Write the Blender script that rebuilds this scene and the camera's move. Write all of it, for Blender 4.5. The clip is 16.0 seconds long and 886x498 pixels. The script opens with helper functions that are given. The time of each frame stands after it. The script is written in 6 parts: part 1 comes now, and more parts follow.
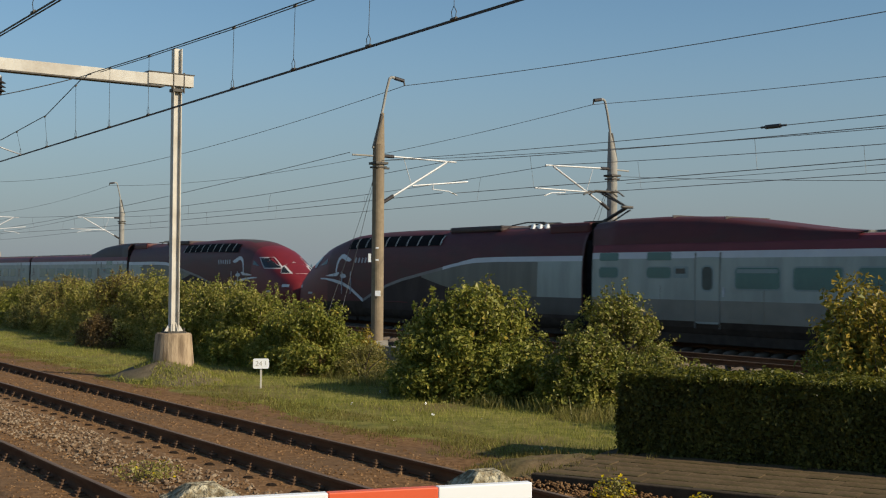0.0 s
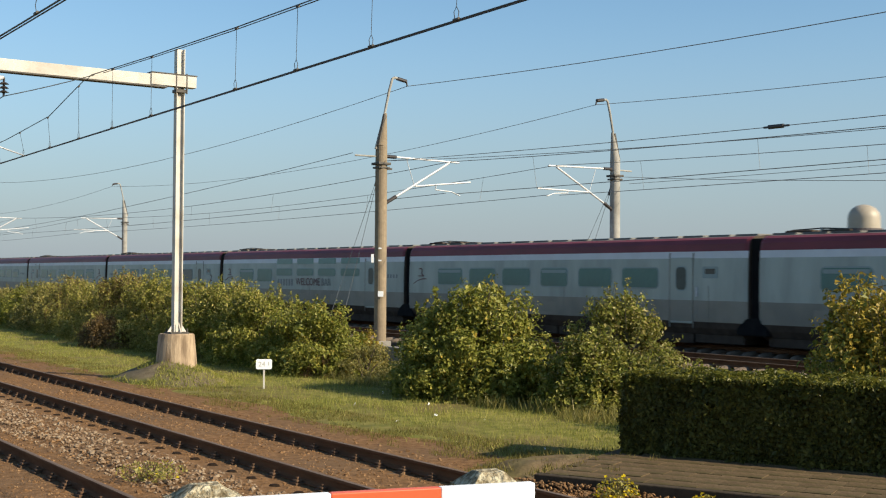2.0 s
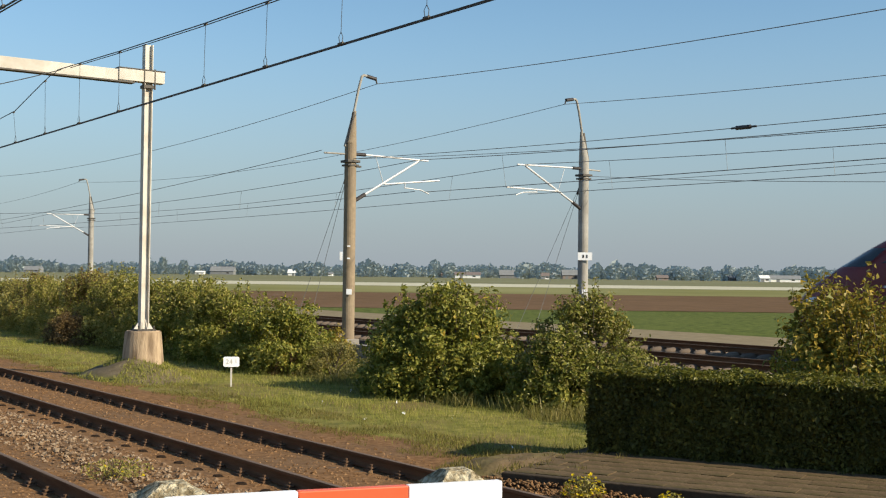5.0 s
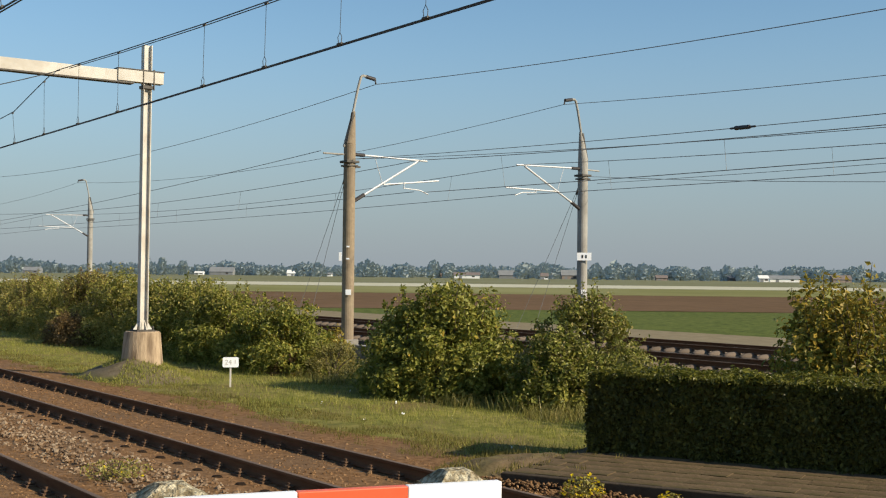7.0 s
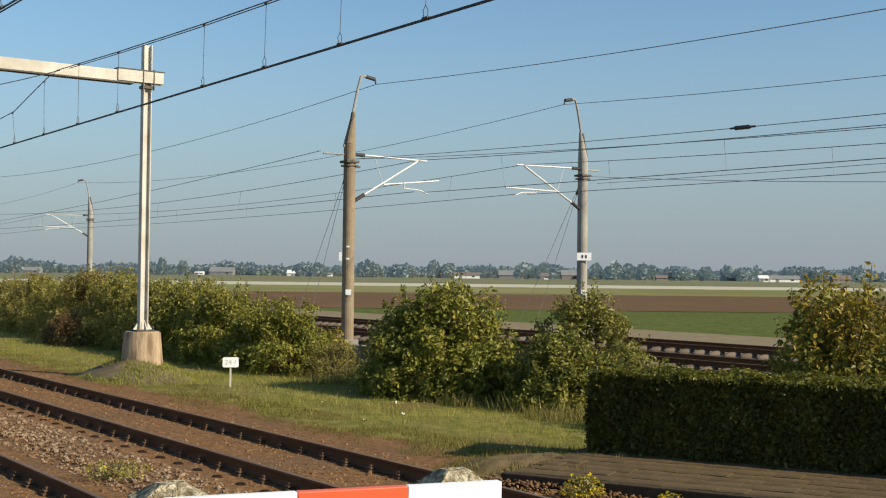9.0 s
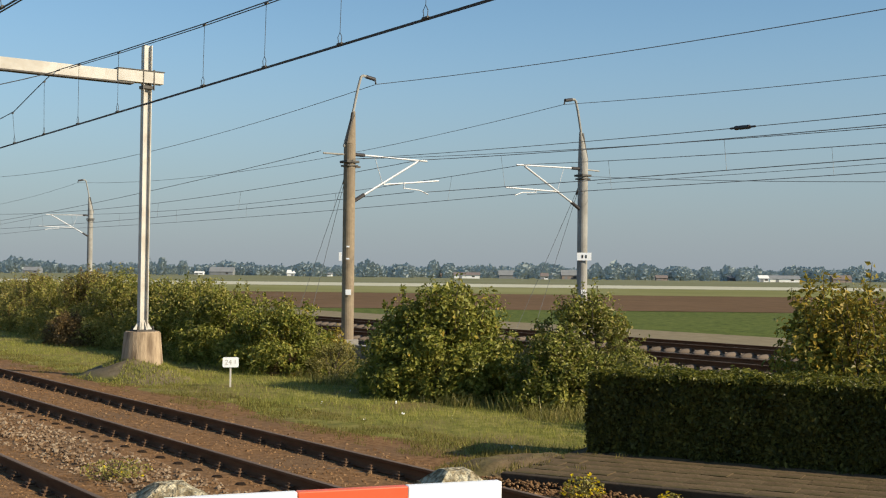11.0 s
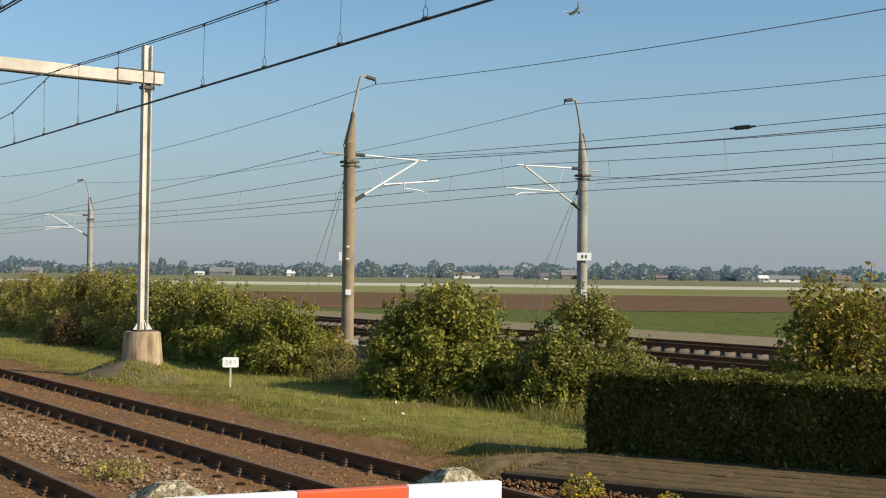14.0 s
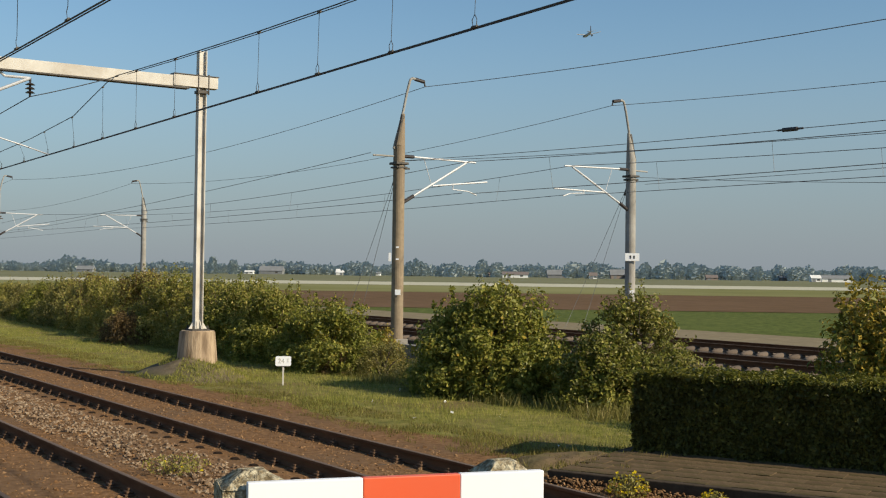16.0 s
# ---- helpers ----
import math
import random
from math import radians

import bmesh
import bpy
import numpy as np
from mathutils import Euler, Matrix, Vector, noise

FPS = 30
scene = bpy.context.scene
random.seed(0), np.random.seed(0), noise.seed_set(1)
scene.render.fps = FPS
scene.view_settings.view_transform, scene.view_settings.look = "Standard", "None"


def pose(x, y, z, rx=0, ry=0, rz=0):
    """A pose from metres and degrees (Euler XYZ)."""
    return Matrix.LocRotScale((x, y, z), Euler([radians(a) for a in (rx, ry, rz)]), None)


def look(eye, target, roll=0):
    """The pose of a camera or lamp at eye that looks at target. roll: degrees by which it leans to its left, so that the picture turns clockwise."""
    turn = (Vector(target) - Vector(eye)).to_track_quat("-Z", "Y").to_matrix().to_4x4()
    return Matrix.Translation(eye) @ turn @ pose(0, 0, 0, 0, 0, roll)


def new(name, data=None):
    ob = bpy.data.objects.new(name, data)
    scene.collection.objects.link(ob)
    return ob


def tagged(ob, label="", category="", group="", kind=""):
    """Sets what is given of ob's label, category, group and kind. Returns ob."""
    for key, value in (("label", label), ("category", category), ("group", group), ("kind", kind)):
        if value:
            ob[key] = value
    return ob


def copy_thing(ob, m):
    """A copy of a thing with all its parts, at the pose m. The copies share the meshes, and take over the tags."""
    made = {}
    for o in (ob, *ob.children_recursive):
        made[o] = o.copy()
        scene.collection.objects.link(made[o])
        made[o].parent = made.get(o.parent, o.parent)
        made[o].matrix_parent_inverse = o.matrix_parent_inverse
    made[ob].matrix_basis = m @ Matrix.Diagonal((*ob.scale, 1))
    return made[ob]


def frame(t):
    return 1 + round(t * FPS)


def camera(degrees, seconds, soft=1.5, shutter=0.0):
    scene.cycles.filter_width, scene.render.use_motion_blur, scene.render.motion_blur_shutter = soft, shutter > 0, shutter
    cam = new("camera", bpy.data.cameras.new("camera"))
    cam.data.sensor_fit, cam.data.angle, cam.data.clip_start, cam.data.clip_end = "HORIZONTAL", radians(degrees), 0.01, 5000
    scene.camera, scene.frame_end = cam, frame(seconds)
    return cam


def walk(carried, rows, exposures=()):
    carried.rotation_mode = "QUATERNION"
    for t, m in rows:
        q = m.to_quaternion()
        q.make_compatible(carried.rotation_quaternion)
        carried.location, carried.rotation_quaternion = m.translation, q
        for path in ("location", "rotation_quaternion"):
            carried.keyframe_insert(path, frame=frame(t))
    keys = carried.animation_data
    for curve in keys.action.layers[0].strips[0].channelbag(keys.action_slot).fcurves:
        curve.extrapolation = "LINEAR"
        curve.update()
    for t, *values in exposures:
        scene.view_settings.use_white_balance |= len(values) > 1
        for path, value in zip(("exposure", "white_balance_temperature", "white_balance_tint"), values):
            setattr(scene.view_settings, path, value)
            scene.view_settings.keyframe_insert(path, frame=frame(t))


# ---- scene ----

# ---------------------------------------------------------------- camera
EYE = (0.0, 0.0, 2.05)
cam = camera(40.32, 16.0, soft=1.15, shutter=0.06)
walk(cam, [
    (0, look(EYE, (-24.671, 17.057, 2.714), 0.44)),
    (0.5, look(EYE, (-24.684, 17.035, 2.758), 0.41)),
    (1, look(EYE, (-24.672, 17.055, 2.716), 0.45)),
    (1.5, look(EYE, (-24.695, 17.021, 2.711), 0.41)),
    (2, look(EYE, (-24.710, 16.999, 2.725), 0.39)),
    (2.5, look(EYE, (-24.696, 17.018, 2.756), 0.41)),
    (3, look(EYE, (-24.586, 17.178, 2.699), 0.57)),
    (3.5, look(EYE, (-24.481, 17.330, 2.641), 0.53)),
    (4, look(EYE, (-24.309, 17.570, 2.656), 0.82)),
    (6.3, look(EYE, (-24.250, 17.649, 2.697), 0.64)),
    (9, look(EYE, (-24.250, 17.649, 2.697), 0.64)),
    (11.5, look(EYE, (-24.250, 17.649, 2.697), 0.64)),
    (14.5, look(EYE, (-24.250, 17.649, 2.697), 0.64)),
    (15, look(EYE, (-24.404, 17.436, 2.702), 0.73)),
    (15.5, look((0.063, -0.048, 2.060), (-24.580, 17.049, 2.696), 0.80)),
    (16, look((0.328, -0.240, 2.087), (-24.610, 16.424, 2.702), 0.72)),
], exposures=[(0, 0.0), (0.5, 0.33), (1.0, 0.56), (1.5, 0.56), (4.2, 0.56), (6.3, 0.36), (15.0, 0.37), (15.5, 0.38), (16, 0.17)])

# ---------------------------------------------------------------- sky and sun
SUN_AZ = radians(29)      # from +X towards +Y
SUN_EL = radians(30)
world = bpy.data.worlds.new("sky")
scene.world = world
world.use_nodes = True
wn = world.node_tree.nodes
sky = wn.new("ShaderNodeTexSky")
sky.sky_type = "NISHITA"
sky.sun_disc = False
sky.sun_elevation = SUN_EL
sky.sun_rotation = radians(90) - SUN_AZ
sky.air_density, sky.dust_density, sky.ozone_density = 1.0, 0.4, 1.3
wn["Background"].inputs["Strength"].default_value = 0.0945
# haze: towards the horizon the sky turns to an even grey blue
tc = wn.new("ShaderNodeTexCoord")
sep = wn.new("ShaderNodeSeparateXYZ")
hz = wn.new("ShaderNodeMapRange")
hz.interpolation_type = "SMOOTHSTEP"
hz.inputs[1].default_value, hz.inputs[2].default_value = -0.02, 0.24
hz.inputs[3].default_value, hz.inputs[4].default_value = 0.92, 0.0
haze = wn.new("ShaderNodeMix")
haze.data_type = "RGBA"
haze.inputs[7].default_value = (2.40, 2.75, 3.24, 1)
wl = world.node_tree.links.new
wl(tc.outputs["Generated"], sep.inputs[0])
wl(sep.outputs[2], hz.inputs[0])
wl(hz.outputs[0], haze.inputs[0])
tint = wn.new("ShaderNodeMix")
tint.data_type, tint.blend_type = "RGBA", "MULTIPLY"
tint.inputs[0].default_value = 1.0
tint.inputs[7].default_value = (0.83, 1.0, 1.05, 1)
wl(sky.outputs[0], tint.inputs[6])
wl(tint.outputs[2], haze.inputs[6])
wl(haze.outputs[2], wn["Background"].inputs["Color"])
sun = new("sun", bpy.data.lights.new("sun", "SUN"))
sun.data.energy, sun.data.angle, sun.data.color = 5.0, radians(0.6), (1.0, 0.86, 0.63)
to_sun = Vector((math.cos(SUN_EL) * math.cos(SUN_AZ), math.cos(SUN_EL) * math.sin(SUN_AZ), math.sin(SUN_EL)))
sun.matrix_world = look(to_sun * 50, (0, 0, 0))

# ---------------------------------------------------------------- materials
def mat(name, stops, scale=4.0, rough=0.8, metal=0.0, bump=0.0, bump_scale=None, detail=6.0, second=None, spec=0.5,
        island=0.0, per_object=0.0, stretch=(1, 1, 1), coat=0.0):
    """A noise-coloured material: stops are colours from low to high, second = (scale, colour, amount) for larger stains."""
    m = bpy.data.materials.new(name)
    m.use_nodes = True
    nt = m.node_tree
    nodes, link = nt.nodes, nt.links.new
    bsdf = nodes["Principled BSDF"]
    bsdf.inputs["Roughness"].default_value = rough
    bsdf.inputs["Metallic"].default_value = metal
    bsdf.inputs["Specular IOR Level"].default_value = spec
    bsdf.inputs["Coat Weight"].default_value = coat
    co = nodes.new("ShaderNodeTexCoord")
    mp = nodes.new("ShaderNodeMapping")
    mp.inputs["Scale"].default_value = stretch
    link(co.outputs["Object"], mp.inputs["Vector"])
    nz = nodes.new("ShaderNodeTexNoise")
    nz.inputs["Scale"].default_value = scale
    nz.inputs["Detail"].default_value = detail
    nz.inputs["Roughness"].default_value = 0.65
    link(mp.outputs[0], nz.inputs["Vector"])
    ramp = nodes.new("ShaderNodeValToRGB")
    els = ramp.color_ramp.elements
    while len(els) < len(stops):
        els.new(0.5)
    for i, c in enumerate(stops):
        els[i].position = 0.32 + 0.36 * i / max(1, len(stops) - 1)
        els[i].color = (*c, 1)
    src = nz.outputs["Fac"]
    if island or per_object:
        rnd = nodes.new("ShaderNodeNewGeometry").outputs["Random Per Island"] if island else nodes.new("ShaderNodeObjectInfo").outputs["Random"]
        mix = nodes.new("ShaderNodeMix")
        mix.inputs[0].default_value = island or per_object
        link(src, mix.inputs[2])
        mr = nodes.new("ShaderNodeMapRange")
        mr.inputs[3].default_value, mr.inputs[4].default_value = 0.3, 0.7
        link(rnd, mr.inputs[0])
        link(mr.outputs[0], mix.inputs[3])
        src = mix.outputs[0]
    link(src, ramp.inputs[0])
    col = ramp.outputs[0]
    if second:
        nz2 = nodes.new("ShaderNodeTexNoise")
        nz2.inputs["Scale"].default_value = second[0]
        nz2.inputs["Detail"].default_value = 5
        link(mp.outputs[0], nz2.inputs["Vector"])
        r2 = nodes.new("ShaderNodeMapRange")
        r2.inputs[1].default_value, r2.inputs[2].default_value = 0.45, 0.65
        r2.inputs[3].default_value, r2.inputs[4].default_value = 0.0, second[2]
        link(nz2.outputs["Fac"], r2.inputs[0])
        mx = nodes.new("ShaderNodeMix")
        mx.data_type = "RGBA"
        mx.inputs[7].default_value = (*second[1], 1)
        link(r2.outputs[0], mx.inputs[0])
        link(col, mx.inputs[6])
        col = mx.outputs[2]
    link(col, bsdf.inputs["Base Color"])
    if bump:
        nb = nodes.new("ShaderNodeTexNoise")
        nb.inputs["Scale"].default_value = bump_scale or scale * 3
        nb.inputs["Detail"].default_value = 6
        link(mp.outputs[0], nb.inputs["Vector"])
        bp = nodes.new("ShaderNodeBump")
        bp.inputs["Strength"].default_value = min(1.0, bump)
        bp.inputs["Distance"].default_value = 0.02
        link(nb.outputs["Fac"], bp.inputs["Height"])
        link(bp.outputs[0], bsdf.inputs["Normal"])
    return m


def leaf_mat(name, stops, rough=0.42, through_light=0.35):
    """Leaves: each leaf takes its own tone; some light passes through the blade."""
    m = mat(name, stops, scale=1.2, rough=rough, island=0.65, spec=0.22 if rough < 0.5 else 0.08)
    nt = m.node_tree
    bsdf = nt.nodes["Principled BSDF"]
    tr = nt.nodes.new("ShaderNodeBsdfTranslucent")
    mx = nt.nodes.new("ShaderNodeMixShader")
    mx.inputs[0].default_value = through_light
    col = bsdf.inputs["Base Color"].links[0].from_socket
    nt.links.new(col, tr.inputs["Color"])
    nt.links.new(bsdf.outputs[0], mx.inputs[1])
    nt.links.new(tr.outputs[0], mx.inputs[2])
    nt.links.new(mx.outputs[0], nt.nodes["Material Output"].inputs["Surface"])
    return m


M = {}
M["grass_ground"] = mat("grass_ground", [(0.096, 0.099, 0.024), (0.182, 0.178, 0.045), (0.29, 0.248, 0.08)], 3, 0.95, bump=0.8, bump_scale=40, spec=0.1, second=(0.6, (0.16, 0.115, 0.055), 0.75))
M["field_green"] = mat("field_green", [(0.04, 0.06, 0.014), (0.085, 0.108, 0.026), (0.15, 0.165, 0.045)], 2.2, 0.95, spec=0.05, bump=0.6, bump_scale=6, second=(0.05, (0.12, 0.13, 0.04), 0.4))
M["field_soil"] = mat("field_soil", [(0.105, 0.066, 0.036), (0.15, 0.094, 0.052)], 0.5, 0.95, bump=0.4, bump_scale=5, spec=0.05, second=(0.03, (0.16, 0.10, 0.06), 0.5))
M["field_stubble"] = mat("field_stubble", [(0.40, 0.385, 0.28), (0.50, 0.475, 0.36)], 0.1, 0.95)
M["field_far"] = mat("field_far", [(0.15, 0.155, 0.055), (0.205, 0.20, 0.08)], 0.05, 0.95, spec=0.05, second=(0.012, (0.24, 0.235, 0.11), 0.7))
M["field_meadow"] = mat("field_meadow", [(0.15, 0.155, 0.085), (0.19, 0.19, 0.115)], 0.01, 0.95, spec=0.05)
M["dry_grass"] = mat("dry_grass", [(0.17, 0.14, 0.085), (0.25, 0.205, 0.13)], 1.6, 0.95, spec=0.1, bump=0.4)
M["ballast_bed"] = mat("ballast_bed", [(0.102, 0.053, 0.022), (0.182, 0.098, 0.043), (0.265, 0.152, 0.073)], 9, 0.95, spec=0.15, bump=0.9, bump_scale=28, second=(0.6, (0.13, 0.085, 0.05), 0.5))
M["rust_stone"] = mat("rust_stone", [(0.10, 0.053, 0.023), (0.195, 0.108, 0.05), (0.30, 0.185, 0.095)], 6, 0.92, spec=0.15, island=0.7)
M["grey_stone"] = mat("grey_stone", [(0.11, 0.064, 0.033), (0.20, 0.13, 0.075), (0.34, 0.26, 0.175)], 6, 0.9, island=0.75)
M["rail_rust"] = mat("rail_rust", [(0.115, 0.052, 0.026), (0.19, 0.092, 0.048)], 8, 0.9, spec=0.06, bump=0.2, stretch=(0.2, 1, 1))
M["dark_hole"] = mat("dark_hole", [(0.016, 0.011, 0.008), (0.03, 0.02, 0.014)], 9, 0.95, spec=0.05)
# path edge stone: the shade on its face is put into this dark brown
M["edge_dark"] = mat("edge_dark", [(0.045, 0.035, 0.025), (0.075, 0.058, 0.042)], 6, 0.95, bump=0.5, spec=0.1)
M["soil_bare"] = mat("soil_bare", [(0.11, 0.078, 0.044), (0.175, 0.126, 0.074)], 6, 0.95, bump=0.7, spec=0.1, second=(1.5, (0.12, 0.115, 0.035), 0.6))
M["fastening"] = mat("fastening", [(0.08, 0.046, 0.027), (0.135, 0.08, 0.048)], 9, 0.85, spec=0.2, per_object=0.4)
M["rail_top"] = mat("rail_top", [(0.12, 0.085, 0.066), (0.17, 0.125, 0.098)], 5, 0.8, metal=0.0, spec=0.12, stretch=(0.1, 3, 1))
M["wood_sleeper"] = mat("wood_sleeper", [(0.06, 0.042, 0.028), (0.12, 0.082, 0.052)], 10, 0.9, bump=0.5, per_object=0.3, stretch=(3, 0.6, 1))
M["concrete"] = mat("concrete", [(0.19, 0.18, 0.16), (0.27, 0.25, 0.225)], 5, 0.9, bump=0.25, second=(1.2, (0.22, 0.19, 0.16), 0.5))
M["concrete_pink"] = mat("concrete_pink", [(0.34, 0.255, 0.17), (0.46, 0.35, 0.24)], 6, 0.92, bump=0.5, spec=0.15, second=(2.2, (0.15, 0.105, 0.07), 0.85), stretch=(2.5, 2.5, 0.55))
M["concrete_sleeper"] = mat("concrete_sleeper", [(0.11, 0.085, 0.066), (0.18, 0.142, 0.112)], 5, 0.95, bump=0.3, per_object=0.5, spec=0.08)
M["slab"] = mat("slab", [(0.085, 0.07, 0.055), (0.125, 0.105, 0.084)], 3, 0.95, spec=0.08, bump=0.3, second=(0.4, (0.10, 0.085, 0.075), 0.6))
M["mast_concrete"] = mat("mast_concrete", [(0.215, 0.165, 0.108), (0.30, 0.235, 0.158)], 6, 0.85, bump=0.2, second=(0.8, (0.18, 0.14, 0.10), 0.6))
M["mast_grey"] = mat("mast_grey", [(0.285, 0.275, 0.255), (0.38, 0.365, 0.335)], 6, 0.85, bump=0.2, second=(0.9, (0.21, 0.195, 0.17), 0.6))
M["paint_cream"] = mat("paint_cream", [(0.50, 0.475, 0.43), (0.61, 0.585, 0.53)], 3, 0.6, second=(2.0, (0.36, 0.31, 0.25), 0.5))
M["galvanised"] = mat("galvanised", [(0.50, 0.51, 0.53), (0.62, 0.63, 0.65)], 12, 0.55, metal=0.25)
M["steel_dark"] = mat("steel_dark", [(0.05, 0.045, 0.04), (0.09, 0.08, 0.07)], 10, 0.6, metal=0.4)
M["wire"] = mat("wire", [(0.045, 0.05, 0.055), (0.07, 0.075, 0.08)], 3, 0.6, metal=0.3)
# far wires: their fading with distance is put into a paler grey
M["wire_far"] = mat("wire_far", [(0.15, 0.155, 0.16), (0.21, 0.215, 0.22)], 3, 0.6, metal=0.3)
M["insulator"] = mat("insulator", [(0.025, 0.02, 0.02), (0.04, 0.032, 0.03)], 5, 0.4)
M["white_paint"] = mat("white_paint", [(0.86, 0.88, 0.91), (0.90, 0.92, 0.95)], 2, 0.45, second=(4, (0.80, 0.81, 0.82), 0.3))
M["red_paint"] = mat("red_paint", [(0.72, 0.10, 0.035), (0.80, 0.135, 0.05)], 2, 0.4, second=(4, (0.62, 0.12, 0.06), 0.3))
M["black_paint"] = mat("black_paint", [(0.015, 0.015, 0.015), (0.03, 0.03, 0.03)], 5, 0.6)
M["paving"] = mat("paving", [(0.088, 0.062, 0.036), (0.148, 0.106, 0.063)], 7, 0.95, spec=0.08, bump=0.7, per_object=0.35, second=(1.9, (0.062, 0.054, 0.022), 0.8))
M["bark"] = mat("bark", [(0.06, 0.045, 0.03), (0.12, 0.09, 0.06)], 14, 0.9, bump=0.5)

# ---------------------------------------------------------------- mesh helpers
def thing(name, label, category, group="", kind="", at=None):
    ob = new(name)
    ob.empty_display_size = 0.2
    if at is not None:
        ob.matrix_basis = at
    return tagged(ob, label, category, group, kind)


def as_object(name, bm, material, parent=None, label="", smooth=False, kind=""):
    me = bpy.data.meshes.new(name)
    bm.normal_update()
    bm.to_mesh(me)
    bm.free()
    for m in (material if isinstance(material, (list, tuple)) else [material]):
        me.materials.append(m)
    if smooth:
        me.polygons.foreach_set("use_smooth", [True] * len(me.polygons))
    ob = new(name, me)
    ob.parent = parent
    return tagged(ob, label, kind=kind)


def part(name, bm, material, parent, label="", smooth=False, kind=""):
    return as_object(name, bm, material, parent, label, smooth, kind)


def share(ob, m, parent):
    """Another piece on the same mesh."""
    o = new(ob.name.split(".")[0], ob.data)
    o.parent = parent
    o.matrix_basis = m
    return o


def raw(name, verts, faces, material, parent=None, smooth=False, mats=None):
    me = bpy.data.meshes.new(name)
    me.from_pydata(verts, [], faces)
    for m in (material if isinstance(material, (list, tuple)) else [material]):
        me.materials.append(m)
    if mats is not None:
        me.polygons.foreach_set("material_index", mats)
    if smooth:
        me.polygons.foreach_set("use_smooth", [True] * len(me.polygons))
    ob = new(name, me)
    ob.parent = parent
    return ob


def box(bm, x0, x1, y0, y1, z0, z1, bevel=0.0):
    r = bmesh.ops.create_cube(bm, size=1.0)
    bmesh.ops.scale(bm, vec=(x1 - x0, y1 - y0, z1 - z0), verts=r["verts"])
    bmesh.ops.translate(bm, vec=((x0 + x1) / 2, (y0 + y1) / 2, (z0 + z1) / 2), verts=r["verts"])
    if bevel:
        edges = list({e for v in r["verts"] for e in v.link_edges})
        bmesh.ops.bevel(bm, geom=edges, offset=bevel, segments=2, affect="EDGES", profile=0.5)
    return bm


def boxed(*a, **k):
    return box(bmesh.new(), *a, **k)


def rod(bm, a, b, r0, r1=None, sides=8):
    a, b = Vector(a), Vector(b)
    r1 = r0 if r1 is None else r1
    d = b - a
    res = bmesh.ops.create_cone(bm, cap_ends=True, segments=sides, radius1=r0, radius2=r1, depth=d.length)
    m = Matrix.Translation((a + b) / 2) @ d.to_track_quat("Z", "Y").to_matrix().to_4x4()
    bmesh.ops.transform(bm, matrix=m, verts=res["verts"])
    return bm


def rods(*a, **k):
    return rod(bmesh.new(), *a, **k)


def tube(name, pts, r, material, parent=None, sides=5, label=""):
    """A wire or pipe along points, as one mesh."""
    pts = [Vector(p) for p in pts]
    verts, faces = [], []
    for i, p in enumerate(pts):
        d = (pts[min(i + 1, len(pts) - 1)] - pts[max(i - 1, 0)]).normalized()
        u = d.cross(Vector((0, 0, 1)) if abs(d.z) < 0.95 else Vector((1, 0, 0))).normalized()
        w = d.cross(u)
        for k in range(sides):
            a = 2 * math.pi * k / sides
            verts.append(p + r * (math.cos(a) * u + math.sin(a) * w))
        if i:
            for k in range(sides):
                k2 = (k + 1) % sides
                faces.append((sides * (i - 1) + k, sides * (i - 1) + k2, sides * i + k2, sides * i + k))
    faces.append(tuple(range(sides)))
    faces.append(tuple(range(len(verts) - 1, len(verts) - 1 - sides, -1)))
    ob = raw(name, verts, faces, material, parent, smooth=True)
    return tagged(ob, label)


def hang(a, b, sag, n=24):
    a, b = Vector(a), Vector(b)
    return [a.lerp(b, i / n) - Vector((0, 0, 4 * sag * (i / n) * (1 - i / n))) for i in range(n + 1)]


# ---------------------------------------------------------------- ground and fields
VIEW = Vector((-0.809, 0.588, 0))     # the middle direction of the view
SIDE = Vector((0.588, 0.809, 0))
Z_FIELD = -0.80
Z_VERGE = -0.45


def build_ground():
    profile = [(-1500, -0.55), (-60, -0.55), (-3, -0.55), (1.9, -0.55), (2.3, -0.52), (9.2, -0.50), (9.9, -0.44), (12, -0.42), (15, -0.46),
               (18.5, -0.62), (19.6, -0.66), (20.0, -0.66), (33.5, -0.55), (35, -0.62), (38, Z_FIELD), (60, Z_FIELD), (600, Z_FIELD), (4800, Z_FIELD)]
    xs = [-4800, -1500, -500, -200, -120, -90] + [-70 + 2.0 * i for i in range(46)] + [40, 120, 500, 1500, 4800]
    verts, faces = [], []
    for x in xs:
        for y, z in profile:
            bumpy = 0.05 * noise.noise((x * 0.4, y * 0.6, 0)) if -75 < x < 22 and 9.5 < y < 19 else 0
            verts.append((x, y, z + bumpy))
    n = len(profile)
    for i in range(len(xs) - 1):
        for j in range(n - 1):
            faces.append((i * n + j, (i + 1) * n + j, (i + 1) * n + j + 1, i * n + j + 1))
    ob = raw("ground", verts, faces, M["grass_ground"], smooth=True)
    tagged(ob, "grassy verge and flat farmland reaching the horizon", "ground", kind="structure")


def field(name, near, far, z, material, label, half=2500, tilt=0.0, step=0.0):
    """A strip of land across the view, from near to far metres away; tilt turns its borders."""
    s = (SIDE + VIEW * tilt).normalized()
    quad = []
    for d, sgn in ((near, -1), (near, 1), (far, 1), (far, -1)):
        p = VIEW * d + s * sgn * half
        quad.append((p.x, p.y, z))
    ob = raw(name, quad, [(0, 1, 2, 3)], material)
    tagged(ob, label, "field", kind="structure")


